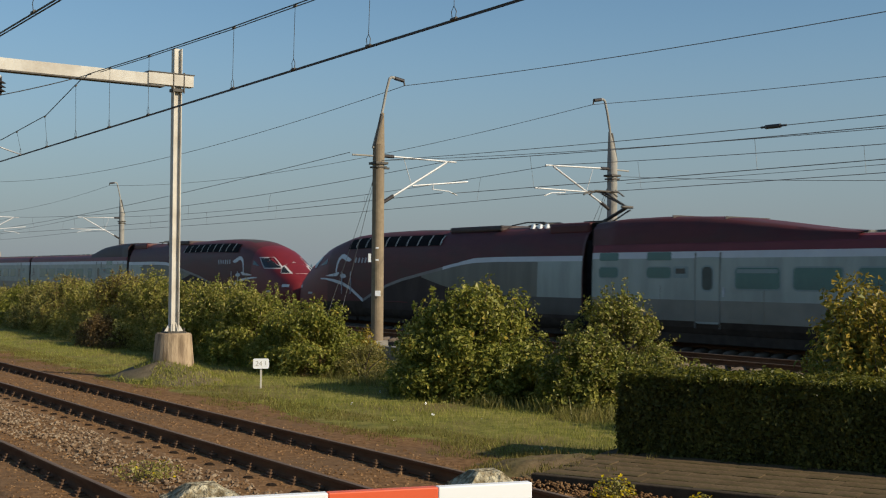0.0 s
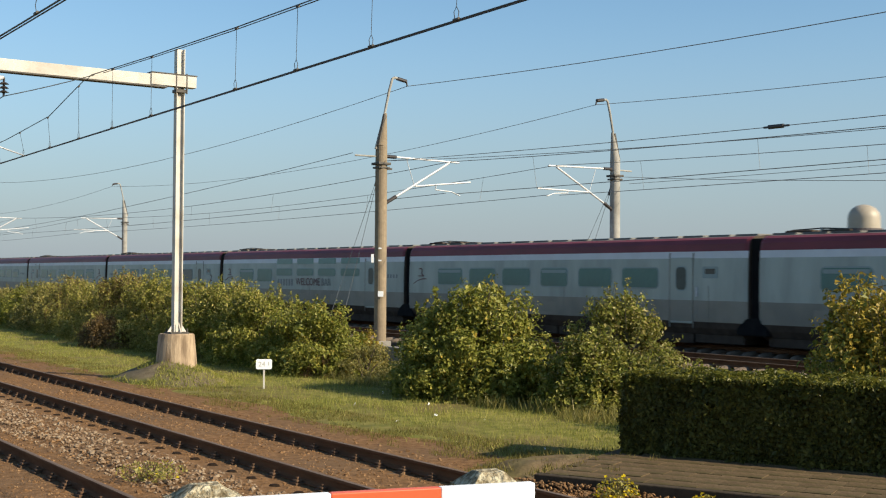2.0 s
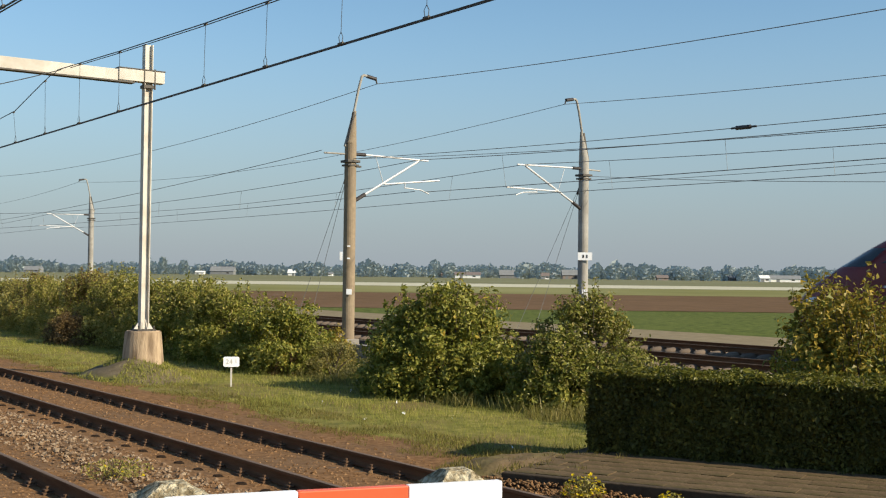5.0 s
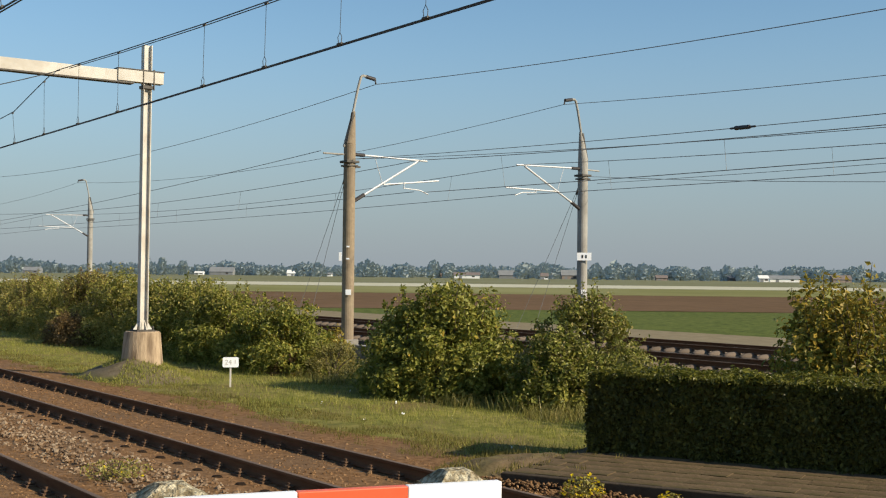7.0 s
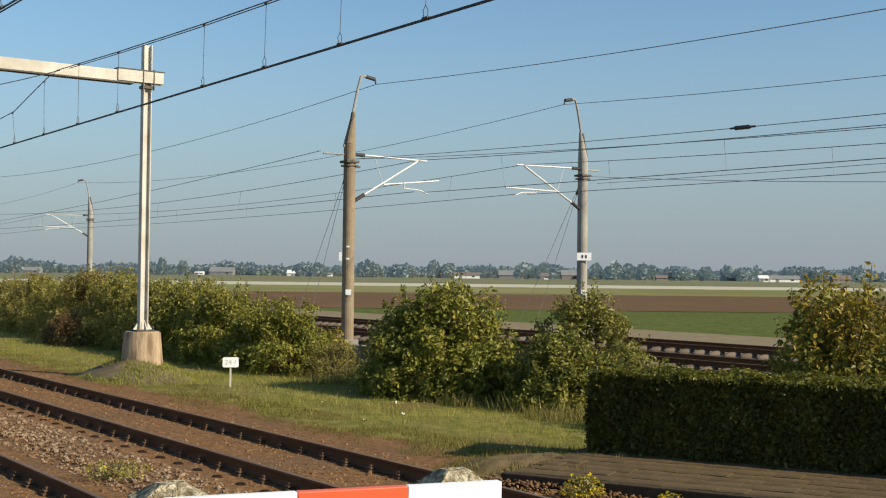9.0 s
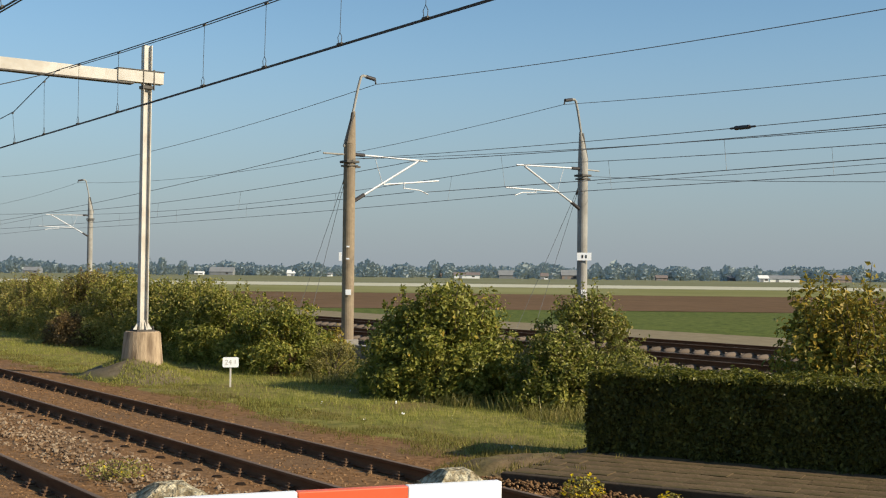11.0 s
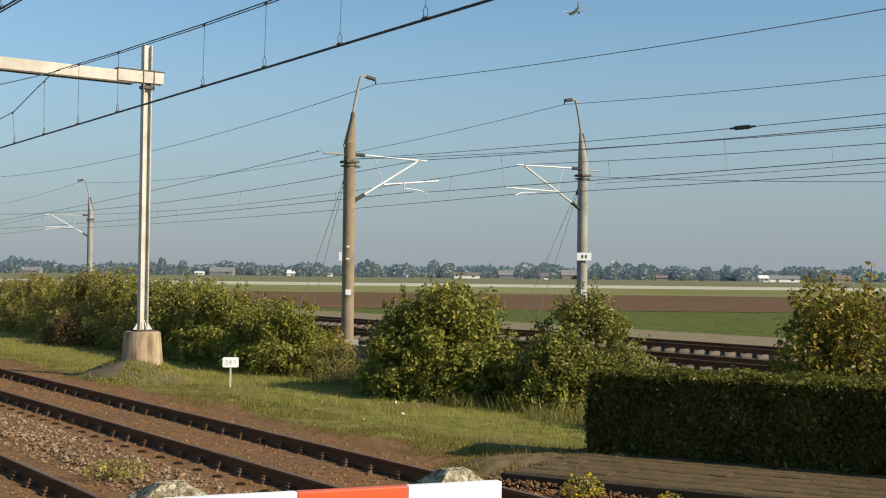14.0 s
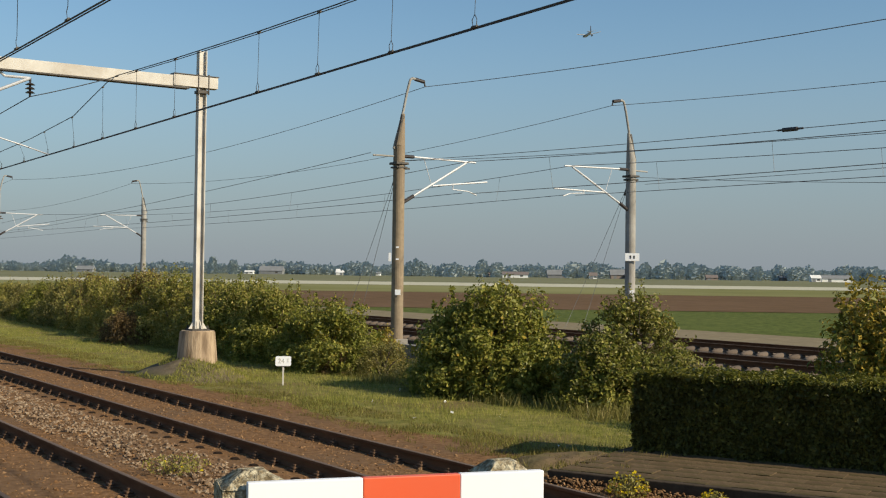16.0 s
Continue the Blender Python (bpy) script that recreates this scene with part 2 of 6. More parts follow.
def build_fields():
    # the crop beyond the railway is cut off along the railway's foot path
    v = []
    for x in (-600, 400):
        v += [(x, 44.0, Z_FIELD + 0.02), (x, 300, Z_FIELD + 0.02)]
    tagged(raw("field_green", v, [(0, 2, 3, 1)], M["field_green"]), "low green crop on a flat field", "field", kind="structure")
    tagged(raw("field_path", [(-600, 36.5, Z_FIELD + 0.14), (400, 36.5, Z_FIELD + 0.14), (400, 46.6, Z_FIELD + 0.05), (-600, 46.6, Z_FIELD + 0.05)], [(0, 1, 2, 3)], M["dry_grass"]),
           "pale dry strip along the edge of the field", "path", kind="structure")
    field("field_soil", 100, 184, Z_FIELD + 0.05, M["field_soil"], "bare brown ploughed field", half=600)
    field("field_far", 184, 288, Z_FIELD + 0.07, M["field_far"], "yellowish green stubble field", half=900)
    field("field_stubble", 288, 392, Z_FIELD + 0.10, M["field_stubble"], "pale straw-coloured strip of field", half=1200)
    field("field_meadow", 392, 4000, Z_FIELD + 0.13, M["field_meadow"], "far green meadow", half=4000)


build_ground()
build_fields()

# ---------------------------------------------------------------- near railway
Z_RAIL = -0.26
RAILS_NEAR = (8.35, 6.845, 4.48, 2.975)


def rail_profile():
    # half of a flat-bottomed rail: y, z from the running surface down
    half = [(0.0, 0.0), (0.030, -0.003), (0.036, -0.012), (0.036, -0.036), (0.010, -0.050), (0.008, -0.115), (0.030, -0.135), (0.070, -0.146), (0.070, -0.158)]
    return half + [(-y, z) for y, z in reversed(half[1:])]


def rail(y, ztop, x0, x1, label, parent=None):
    prof = rail_profile()
    n = len(prof)
    verts = [(x, y + py, ztop + pz) for x in (x0, x1) for py, pz in prof]
    faces = [(k, (k + 1) % n, n + (k + 1) % n, n + k) for k in range(n)] + [tuple(range(n)), tuple(range(2 * n - 1, n - 1, -1))]
    mats = [1 if k in (0, n - 1) else 0 for k in range(n)] + [0, 0]
    return tagged(raw("rail", verts, faces, [M["rail_rust"], M["rail_top"]], parent, mats=mats), label)


def stones(name, n, region, zf, size, material, label, seed):
    """Broken stones lying loose over a strip of the track bed."""
    rg = np.random.RandomState(seed)
    base = np.array([(1, 0, 0), (-1, 0, 0), (0, 1, 0), (0, -1, 0), (0, 0, 1), (0, 0, -1)], float)
    tri = np.array([(0, 2, 4), (2, 1, 4), (1, 3, 4), (3, 0, 4), (2, 0, 5), (1, 2, 5), (3, 1, 5), (0, 3, 5)])
    pos = region(rg, n)
    n = len(pos)
    s = size * np.exp(rg.normal(0, 0.3, (n, 1, 1)))
    v = base[None] * (0.6 + 0.5 * rg.rand(n, 6, 1)) * s * np.array([1, 0.8, 0.65])
    a = rg.rand(n) * 6.28
    ca, sa = np.cos(a)[:, None], np.sin(a)[:, None]
    tl = rg.normal(0, 0.5, (n, 1))
    x, y, z = v[:, :, 0], v[:, :, 1], v[:, :, 2]
    y, z = y * np.cos(tl) - z * np.sin(tl), y * np.sin(tl) + z * np.cos(tl)
    x, y = x * ca - y * sa, x * sa + y * ca
    zz = np.array([zf(px, py) for px, py in pos])
    V = np.stack([x + pos[:, :1], y + pos[:, 1:2], z + zz[:, None]], 2).reshape(-1, 3)
    F = (tri[None] + 6 * np.arange(n)[:, None, None]).reshape(-1, 3)
    ob = raw(name, V.tolist(), F.tolist(), material)
    return tagged(ob, label, "gravel", kind="stuff")


def strip(y0, y1, x0=-75.0, x1=4.0, near=True):
    def pick(rg, n):
        # thicker where the strip lies close by
        x = x1 - (x1 - x0) * rg.rand(n) ** 1.7
        return np.stack([x, y0 + (y1 - y0) * rg.rand(n)], 1)
    return pick


def bed_z(x, y):
    """Height of the ballast bed across the two tracks."""
    if y > 8.9:
        return -0.42 - (y - 8.9) * 0.012 if y < 10.3 else -0.49
    if 5.3 < y < 6.2:
        return -0.40
    return -0.425


def build_near_track():
    ys = [2.05, 2.6, 4.9, 5.25, 5.7, 6.15, 6.5, 8.7, 9.0, 9.5, 9.9, 10.15, 10.35]
    xs = [-400, -200, -120] + [-80 + 1.0 * i for i in range(101)] + [60, 200]
    verts = [(x, y + (0.5 * noise.noise((x * 0.45, 0, 3)) + 0.25 * noise.noise((x * 1.7, 0, 5)) if y > 10 else 0), bed_z(x, y) + 0.012 * noise.noise((x * 2, y * 2, 1))) for x in xs for y in ys]
    n = len(ys)
    faces = [(i * n + j, (i + 1) * n + j, (i + 1) * n + j + 1, i * n + j + 1) for i in range(len(xs) - 1) for j in range(n - 1)]
    bed = raw("track_bed", verts, faces, M["ballast_bed"], smooth=True)
    tagged(bed, "rust-brown ballast bed of the near tracks", "track bed", kind="structure")
    for tr, (a, b) in enumerate(((0, 1), (2, 3))):
        tk = thing("railway_track", "rusty flat-bottomed rails on brown wooden sleepers in ballast", "railway track", "near railway tracks", "structure")
        for k in (a, b):
            rail(RAILS_NEAR[k], Z_RAIL, -400, 200, "brown rusty rail with a worn top", tk)
        yc = (RAILS_NEAR[a] + RAILS_NEAR[b]) / 2
        first = None
        for i in range(118):
            x = -68 + 0.6 * i
            if x > 2.4:
                break
            if first is None:
                first = as_object("sleeper", boxed(-0.12, 0.12, -1.25, 1.25, -0.14, 0.0, bevel=0.012), M["wood_sleeper"], tk)
                clip = bmesh.new()
                for sg in (-1, 1):
                    box(clip, -0.09, 0.09, sg * 0.7525 - 0.17, sg * 0.7525 + 0.17, 0.0, 0.03)
                    for e in (-1, 1):
                        yy = sg * 0.7525 + e * 0.105
                        box(clip, -0.062, 0.062, yy - 0.045, yy + 0.045, 0.03, 0.062, bevel=0.014)
                        rod(clip, (0, yy, 0.06), (0, yy, 0.090), 0.022, sides=6)
                fast = as_object("rail_fastening", clip, M["fastening"], tk)
                pl = bmesh.new()
                r = bmesh.ops.create_cone(pl, cap_ends=True, segments=8, radius1=0.085, radius2=0.05, depth=0.035)
                plate = as_object("sleeper_plate", pl, M["dark_hole"], tk, "dark plate on the sleeper end")
                plate.matrix_basis = pose(x, yc - 1.16, -0.415)
                first.matrix_basis = fast.matrix_basis = pose(x, yc, -0.43)
            else:
                m = pose(x, yc + 0.015 * math.sin(i * 7.3), -0.43, 0, 0, 0.6 * math.sin(i * 3.1))
                share(first, m, tk)
                share(fast, m, tk)
                if tr == 0:
                    share(plate, m @ pose(0, -1.16, 0.015), tk)
    stones("ballast_rusty", 42000, strip(2.1, 9.3), lambda x, y: bed_z(x, y) - 0.002, 0.026, M["rust_stone"], "rust-brown ballast stones between the rails", 3)
    stones("path_rubble", 2600, lambda rg, n: (lambda s, o: np.stack([-11.3 + 0.903 * s + 0.43 * o, 8.85 + 0.43 * s - 0.903 * o], 1))(0.2 + 6.5 * rg.rand(n) ** 1.3, 0.02 + 0.45 * rg.rand(n) ** 1.5), lambda x, y: -0.425, 0.036, M["rust_stone"], "brown rubble against the edge of the path", 8)
    stones("ballast_grey", 9000, strip(5.05, 6.3, -45), lambda x, y: bed_z(x, y) + 0.008, 0.036, M["grey_stone"], "paler grey ballast stones between the tracks", 4)


build_near_track()

# ---------------------------------------------------------------- far railway (high-speed line)
HSL = (23.75, 28.86)


def build_far_track():
    bm = bmesh.new()
    box(bm, -700, 700, 20.15, 33.0, -0.75, -0.42)
    tagged(as_object("track_deck", bm, M["slab"]), "dark grey concrete deck of the far railway", "track deck", kind="structure")
    tagged(as_object("edge_kerb", boxed(-700, 700, 19.85, 20.15, -1.0, -0.15, bevel=0.02), M["concrete"]), "grey concrete kerb along the far railway", "kerb", kind="structure")
    tagged(as_object("edge_kerb", boxed(-700, 700, 33.0, 33.25, -1.0, -0.35, bevel=0.02), M["concrete"]), "grey concrete kerb along the far railway", "kerb", kind="structure")
    for yc in HSL:
        tk = thing("railway_track", "rusty rails on pale concrete sleepers set in a slab", "railway track", "far railway tracks", "structure")
        part("track_slab", boxed(-700, 700, yc - 1.45, yc + 1.45, -0.418, -0.25, bevel=0.01), M["slab"], tk)
        for s in (0.7525, -0.7525):
            rail(yc + s, 0.0, -700, 700, "brown rail", tk)
        bm = bmesh.new()
        r = bmesh.ops.create_uvsphere(bm, u_segments=10, v_segments=6, radius=1)
        bmesh.ops.scale(bm, vec=(0.17, 0.50, 0.13), verts=r["verts"])
        bmesh.ops.bisect_plane(bm, geom=bm.verts[:] + bm.edges[:] + bm.faces[:], plane_co=(0, 0, -0.02), plane_no=(0, 0, 1), clear_inner=True)
        first = as_object("sleeper_block", bm, M["concrete_sleeper"], tk, smooth=True)
        first.matrix_basis = pose(-70, yc - 0.86, -0.25)
        for i in range(1, 120):
            share(first, pose(-70 + 0.6 * i, yc - 0.86, -0.25), tk)
        for i in range(120):
            share(first, pose(-70 + 0.6 * i, yc + 0.66, -0.25), tk)


build_far_track()

# ---------------------------------------------------------------- train
M["burgundy"] = mat("burgundy", [(0.090, 0.021, 0.022), (0.12, 0.028, 0.028)], 1.5, 0.5, second=(0.8, (0.075, 0.034, 0.031), 0.6), spec=0.25, stretch=(0.6, 1, 2))
# coach roof band: burgundy lightened to carry a pinkish reflection of the sky
M["burgundy_band"] = mat("burgundy_band", [(0.17, 0.032, 0.042), (0.21, 0.040, 0.052)], 1.5, 0.5, second=(0.9, (0.10, 0.028, 0.032), 0.5), spec=0.3, stretch=(0.5, 1, 2))
# power car nose: sun on the front is put into a brighter red
M["nose_red"] = mat("nose_red", [(0.135, 0.010, 0.014), (0.165, 0.013, 0.017)], 1.5, 0.45, spec=0.4)
M["silver_paint"] = mat("silver_paint", [(0.325, 0.37, 0.34), (0.395, 0.44, 0.405)], 1.6, 0.45, metal=0.15, second=(0.9, (0.245, 0.27, 0.25), 0.6), stretch=(1.6, 1, 0.35))
M["silver_low"] = mat("silver_low", [(0.215, 0.21, 0.18), (0.265, 0.255, 0.22)], 0.8, 0.45, metal=0.2, second=(0.6, (0.13, 0.135, 0.125), 0.5))
M["beige_panel"] = mat("beige_panel", [(0.16, 0.15, 0.12), (0.20, 0.19, 0.15)], 1.2, 0.5, metal=0.1, second=(0.8, (0.115, 0.105, 0.085), 0.6), stretch=(2, 1, 0.3))
M["white_stripe"] = mat("white_stripe", [(0.56, 0.58, 0.61), (0.66, 0.68, 0.71)], 1, 0.45)
M["dulled_line"] = mat("dulled_line", [(0.22, 0.20, 0.18), (0.31, 0.285, 0.26)], 1.5, 0.6, second=(0.8, (0.17, 0.15, 0.135), 0.5))
M["roof_grey"] = mat("roof_grey", [(0.05, 0.04, 0.04), (0.075, 0.06, 0.06)], 1.5, 0.7, second=(0.7, (0.07, 0.055, 0.05), 0.5))
M["roof_rib"] = mat("roof_rib", [(0.15, 0.148, 0.142), (0.21, 0.205, 0.195)], 1.5, 0.8, spec=0.2, second=(0.7, (0.09, 0.085, 0.08), 0.5))
M["flank_low"] = mat("flank_low", [(0.085, 0.075, 0.066), (0.12, 0.108, 0.094)], 0.8, 0.55, second=(0.6, (0.06, 0.05, 0.043), 0.6), stretch=(1.5, 1, 0.6))
M["flank_dark"] = mat("flank_dark", [(0.058, 0.040, 0.034), (0.088, 0.064, 0.054)], 0.9, 0.7, second=(0.6, (0.045, 0.032, 0.028), 0.6), spec=0.15, stretch=(1.5, 1, 0.6))
M["fairing_dark"] = mat("fairing_dark", [(0.045, 0.022, 0.022), (0.062, 0.03, 0.028)], 1.2, 0.6, second=(0.8, (0.06, 0.045, 0.04), 0.5))
M["underframe"] = mat("underframe", [(0.048, 0.036, 0.029), (0.085, 0.066, 0.053)], 3, 0.95, spec=0.06, second=(0.7, (0.085, 0.064, 0.047), 0.6))
M["bellows"] = mat("bellows", [(0.008, 0.008, 0.009), (0.016, 0.016, 0.017)], 4, 0.9, spec=0.1)
M["train_glass"] = mat("train_glass", [(0.09, 0.185, 0.16), (0.135, 0.25, 0.215)], 0.7, 0.2, spec=0.3, second=(0.5, (0.07, 0.11, 0.10), 0.6))
M["dark_glass"] = mat("dark_glass", [(0.012, 0.014, 0.016), (0.02, 0.024, 0.026)], 1, 0.06)
M["window_seal"] = mat("window_seal", [(0.22, 0.28, 0.275), (0.26, 0.33, 0.32)], 3, 0.5)
M["dome_shell"] = mat("dome_shell", [(0.33, 0.285, 0.22), (0.40, 0.345, 0.27)], 2, 0.5)
M["smoked_glass"] = mat("smoked_glass", [(0.05, 0.07, 0.07), (0.085, 0.11, 0.105)], 1, 0.15, spec=0.3)
# pale grey that puts sun glare into the colour of the cab window rims
M["frame_grey"] = mat("frame_grey", [(0.42, 0.40, 0.41), (0.50, 0.48, 0.49)], 2, 0.5)
M["letter_grey"] = mat("letter_grey", [(0.45, 0.44, 0.46), (0.52, 0.51, 0.53)], 2, 0.5)
M["slat"] = mat("slat", [(0.60, 0.56, 0.49), (0.70, 0.66, 0.58)], 3, 0.5)
M["dark_letter"] = mat("dark_letter", [(0.10, 0.03, 0.035), (0.13, 0.04, 0.045)], 2, 0.5)
M["pale_letter"] = mat("pale_letter", [(0.15, 0.17, 0.175), (0.18, 0.20, 0.205)], 2, 0.5)

# half of a coach's cross-section: y, z
COACH = [(1.10, 0.24), (1.30, 0.34), (1.40, 0.52), (1.445, 0.71), (1.452, 1.36), (1.452, 1.80), (1.442, 2.30), (1.428, 2.65), (1.412, 2.86), (1.375, 3.08), (1.27, 3.22), (1.12, 3.29), (0.6, 3.345), (0.0, 3.36)]
COACH_MATS = [4, 4, 4, 3, 2, 2, 2, 1, 0, 0, 0, 5, 5]


def coach_y(z):
    for (y0, z0), (y1, z1) in zip(COACH, COACH[1:]):
        if z0 <= z <= z1:
            return y0 + (y1 - y0) * (z - z0) / (z1 - z0)
    return 1.1


def swept(stations, prof_at, mats_of):
    """Body through stations; prof_at(x) gives the half profile from sill to ridge."""
    verts, faces, mats = [], [], []
    n = None
    for i, x in enumerate(stations):
        half = prof_at(x)
        ring = [(x, -y, z) for y, z in half] + [(x, y, z) for y, z in reversed(half[:-1])]
        n = len(ring)
        verts += ring
        if i:
            for k in range(n - 1):
                faces.append(((i - 1) * n + k, i * n + k, i * n + k + 1, (i - 1) * n + k + 1))
                mats.append(mats_of(k if k < len(half) - 1 else n - 2 - k, (stations[i - 1] + x) / 2))
            faces.append(((i - 1) * n, (i - 1) * n + n - 1, i * n + n - 1, i * n))
            mats.append(4)
    faces.append(tuple(range(n - 1, -1, -1)))
    faces.append(tuple(range((len(stations) - 1) * n, len(stations) * n)))
    mats += [4, 4]
    return verts, faces, mats


def rounded_panel(w, h, r, depth=0.012, n=4):
    """A rounded panel standing in the XZ plane, facing -Y."""
    bm = bmesh.new()
    pts = []
    for cx, cz, a0 in ((w / 2 - r, h / 2 - r, 0), (-w / 2 + r, h / 2 - r, 90), (-w / 2 + r, -h / 2 + r, 180), (w / 2 - r, -h / 2 + r, 270)):
        for k in range(n + 1):
            a = radians(a0 + 90 * k / n)
            pts.append((cx + r * math.cos(a), cz + r * math.sin(a)))
    front = [bm.verts.new((x, -depth, z)) for x, z in pts]
    back = [bm.verts.new((x * 1.01, 0.03, z * 1.01)) for x, z in pts]
    bm.faces.new(front)
    for i in range(len(pts)):
        j = (i + 1) % len(pts)
        bm.faces.new((front[i], back[i], back[j], front[j]))
    bmesh.ops.recalc_face_normals(bm, faces=bm.faces)
    return bm


def text_mesh(name, body, size, material, parent, m, label=""):
    cu = bpy.data.curves.new(name, "FONT")
    cu.body, cu.size, cu.extrude, cu.align_x, cu.align_y = body, size, 0.003, "CENTER", "CENTER"
    tmp = bpy.data.objects.new(name, cu)
    scene.collection.objects.link(tmp)
    me = bpy.data.meshes.new_from_object(tmp.evaluated_get(bpy.context.evaluated_depsgraph_get()))
    bpy.data.objects.remove(tmp)
    me.materials.clear()
    me.materials.append(material)
    ob = new(name, me)
    ob.parent, ob.matrix_basis = parent, m
    return tagged(ob, label)


SHARED = {}


def shared_part(key, name, make, material, parent, m, label=""):
    if key not in SHARED:
        SHARED[key] = part(name, make(), material, parent, label)
        SHARED[key].matrix_basis = m
        return SHARED[key]
    o = share(SHARED[key], m, parent)
    return tagged(o, label)


def side_pose(x, z, sg):
    """On the coach's side, facing out; sg -1 for the side at -Y."""
    dy = (coach_y(z + 0.25) - coach_y(z - 0.25)) / 0.5
    lean = math.degrees(math.atan(dy))
    return pose(x, -coach_y(z) - 0.002, z, lean, 0, 0) if sg < 0 else pose(x, coach_y(z) + 0.002, z, -lean, 0, 180)


def bogie(parent, x):
    bm = bmesh.new()
    for sg in (-1, 1):
        box(bm, x - 1.7, x + 1.7, sg * 1.0 - 0.09, sg * 1.0 + 0.09, 0.42, 0.66, bevel=0.03)
        for e in (-1.5, 1.5):
            box(bm, x + e - 0.2, x + e + 0.2, sg * 1.0 - 0.13, sg * 1.0 + 0.13, 0.32, 0.60, bevel=0.03)
    box(bm, x - 0.35, x + 0.35, -1.0, 1.0, 0.45, 0.75, bevel=0.03)
    fr = part("bogie_frame", bm, M["underframe"], parent)
    for e in (-1.5, 1.5):
        bm = bmesh.new()
        rod(bm, (x + e, -0.7, 0.46), (x + e, 0.7, 0.46), 0.09)
        for sg in (-1, 1):
            rod(bm, (x + e, sg * 0.70, 0.46), (x + e, sg * 0.82, 0.46), 0.46, sides=24)
        part("wheelset", bm, M["steel_dark"], fr)


def build_coach(length, windows, doors, small, label, hump=0, bar=False, dome=None, emblem=None, dark=(), slim=(), words=None, numeral=None):
    """A coach centred on its origin; hump +1 or -1: the end with the raised roof towards the power car."""
    car = thing("train_coach", label, "train coach", "coaches of the train")
    L = length / 2 - 0.21
    ends = [-L, -L + 0.12, L - 0.12, L]
    def shape(x):
        k = 0.965 if abs(x) > L - 0.05 else 1.0
        return [(y * k, z) for y, z in COACH]
    v, f, m = swept(ends, shape, lambda k, x: COACH_MATS[k])
    raw("body", v, f, [M["burgundy_band"], M["white_stripe"], M["silver_paint"], M["silver_low"], M["underframe"], M["roof_rib"]], car, mats=m)
    # roof ribs
    ribs = bmesh.new()
    n = int(length / 1.05)
    for i in range(n):
        x = -L + 0.5 + (2 * L - 1.0) * i / (n - 1)
        box(ribs, x - 0.48, x + 0.48, -0.95, 0.95, 3.25, 3.375)
    bmesh.ops.bevel(ribs, geom=ribs.edges[:], offset=0.05, segments=2, affect="EDGES")
    part("roof_rib", ribs, M["roof_rib"], car, "low grey ribs along the roof", kind="stuff")
    if not hump:
        for e in (0.75, 2.05):
            part("roof_unit", boxed(-L + e - 0.5, -L + e + 0.5, -0.6, 0.6, 3.34, 3.45, bevel=0.05), M["underframe"], car, "dark low roof unit")
        c = bmesh.new()
        rod(c, (-L + 1.4, -0.35, 3.37), (-L + 1.4, -0.35, 3.50), 0.07, 0.05)
        part("roof_insulator", c, M["dome_shell"], car, "pale roof insulator")
        c = rods((-L + 0.3, -0.35, 3.46), (-L + 1.4, -0.35, 3.50), 0.02, sides=6)
        rod(c, (-L + 1.4, -0.35, 3.50), (-L + 2.7, -0.35, 3.44), 0.02, sides=6)
        part("roof_cable", c, M["steel_dark"], car)
    else:
        # raised fairing that falls from the power car's roof to the coach's
        xs, zs = [0, 1.2, 3.0, 4.8, 6.2, 7.6, 9.0, 10.6], [3.96, 4.03, 4.04, 3.98, 3.86, 3.68, 3.50, 3.37]
        if hump > 0:
            xs, zs = [0, 1.2, 2.6, 3.8, 4.8, 5.7, 6.4, 7.1], [4.03, 4.03, 4.00, 3.94, 3.85, 3.71, 3.55, 3.36]
        verts, faces = [], []
        for i, (x, z) in enumerate(zip(xs, zs)):
            X = hump * (L - x)
            ring = [(-1.35, 3.10), (-1.31, 3.16 + 0.62 * (z - 3.16)), (-1.16, 3.16 + 0.86 * (z - 3.16)), (-0.8, z - 0.03), (0, z), (0.8, z - 0.03), (1.16, 3.16 + 0.86 * (z - 3.16)), (1.31, 3.16 + 0.62 * (z - 3.16)), (1.35, 3.10)]
            verts += [(X, y, q) for y, q in ring]
            if i:
                for k in range(8):
                    q = [(i - 1) * 9 + k, i * 9 + k, i * 9 + k + 1, (i - 1) * 9 + k + 1]
                    faces.append(q if hump < 0 else q[::-1])
        faces.append(list(range(9)))
        o = raw("roof_fairing", verts, faces, M["burgundy"] if hump < 0 else M["fairing_dark"], car, smooth=True)
        tagged(o, "burgundy raised roof fairing" if hump < 0 else "dark grimy raised roof fairing")
        for x, z in ((3.4, 4.035), (5.6, 3.92)) if hump < 0 else ((2.4, 4.005),):
            part("fairing_joint", boxed(hump * (L - x) - 0.015, hump * (L - x) + 0.015, -1.0, 1.0, z - 0.3, z + 0.004), M["roof_grey"], car)
    # windows, doors
    for sg in (-1, 1):
        for i, (x, w) in enumerate(windows):
            glass = "smoked_glass" if (i in dark and sg < 0) else "train_glass"
            fr = shared_part(("seal", w), "window_frame", lambda: rounded_panel(w + 0.09, 0.70, 0.15, 0.006), M["window_seal"], car, side_pose(x, 2.04, sg))
            shared_part(("glass", w, glass), "window", lambda: rounded_panel(w, 0.61, 0.11, 0.012), M[glass], fr, pose(0, 0, 0), "green tinted coach window")
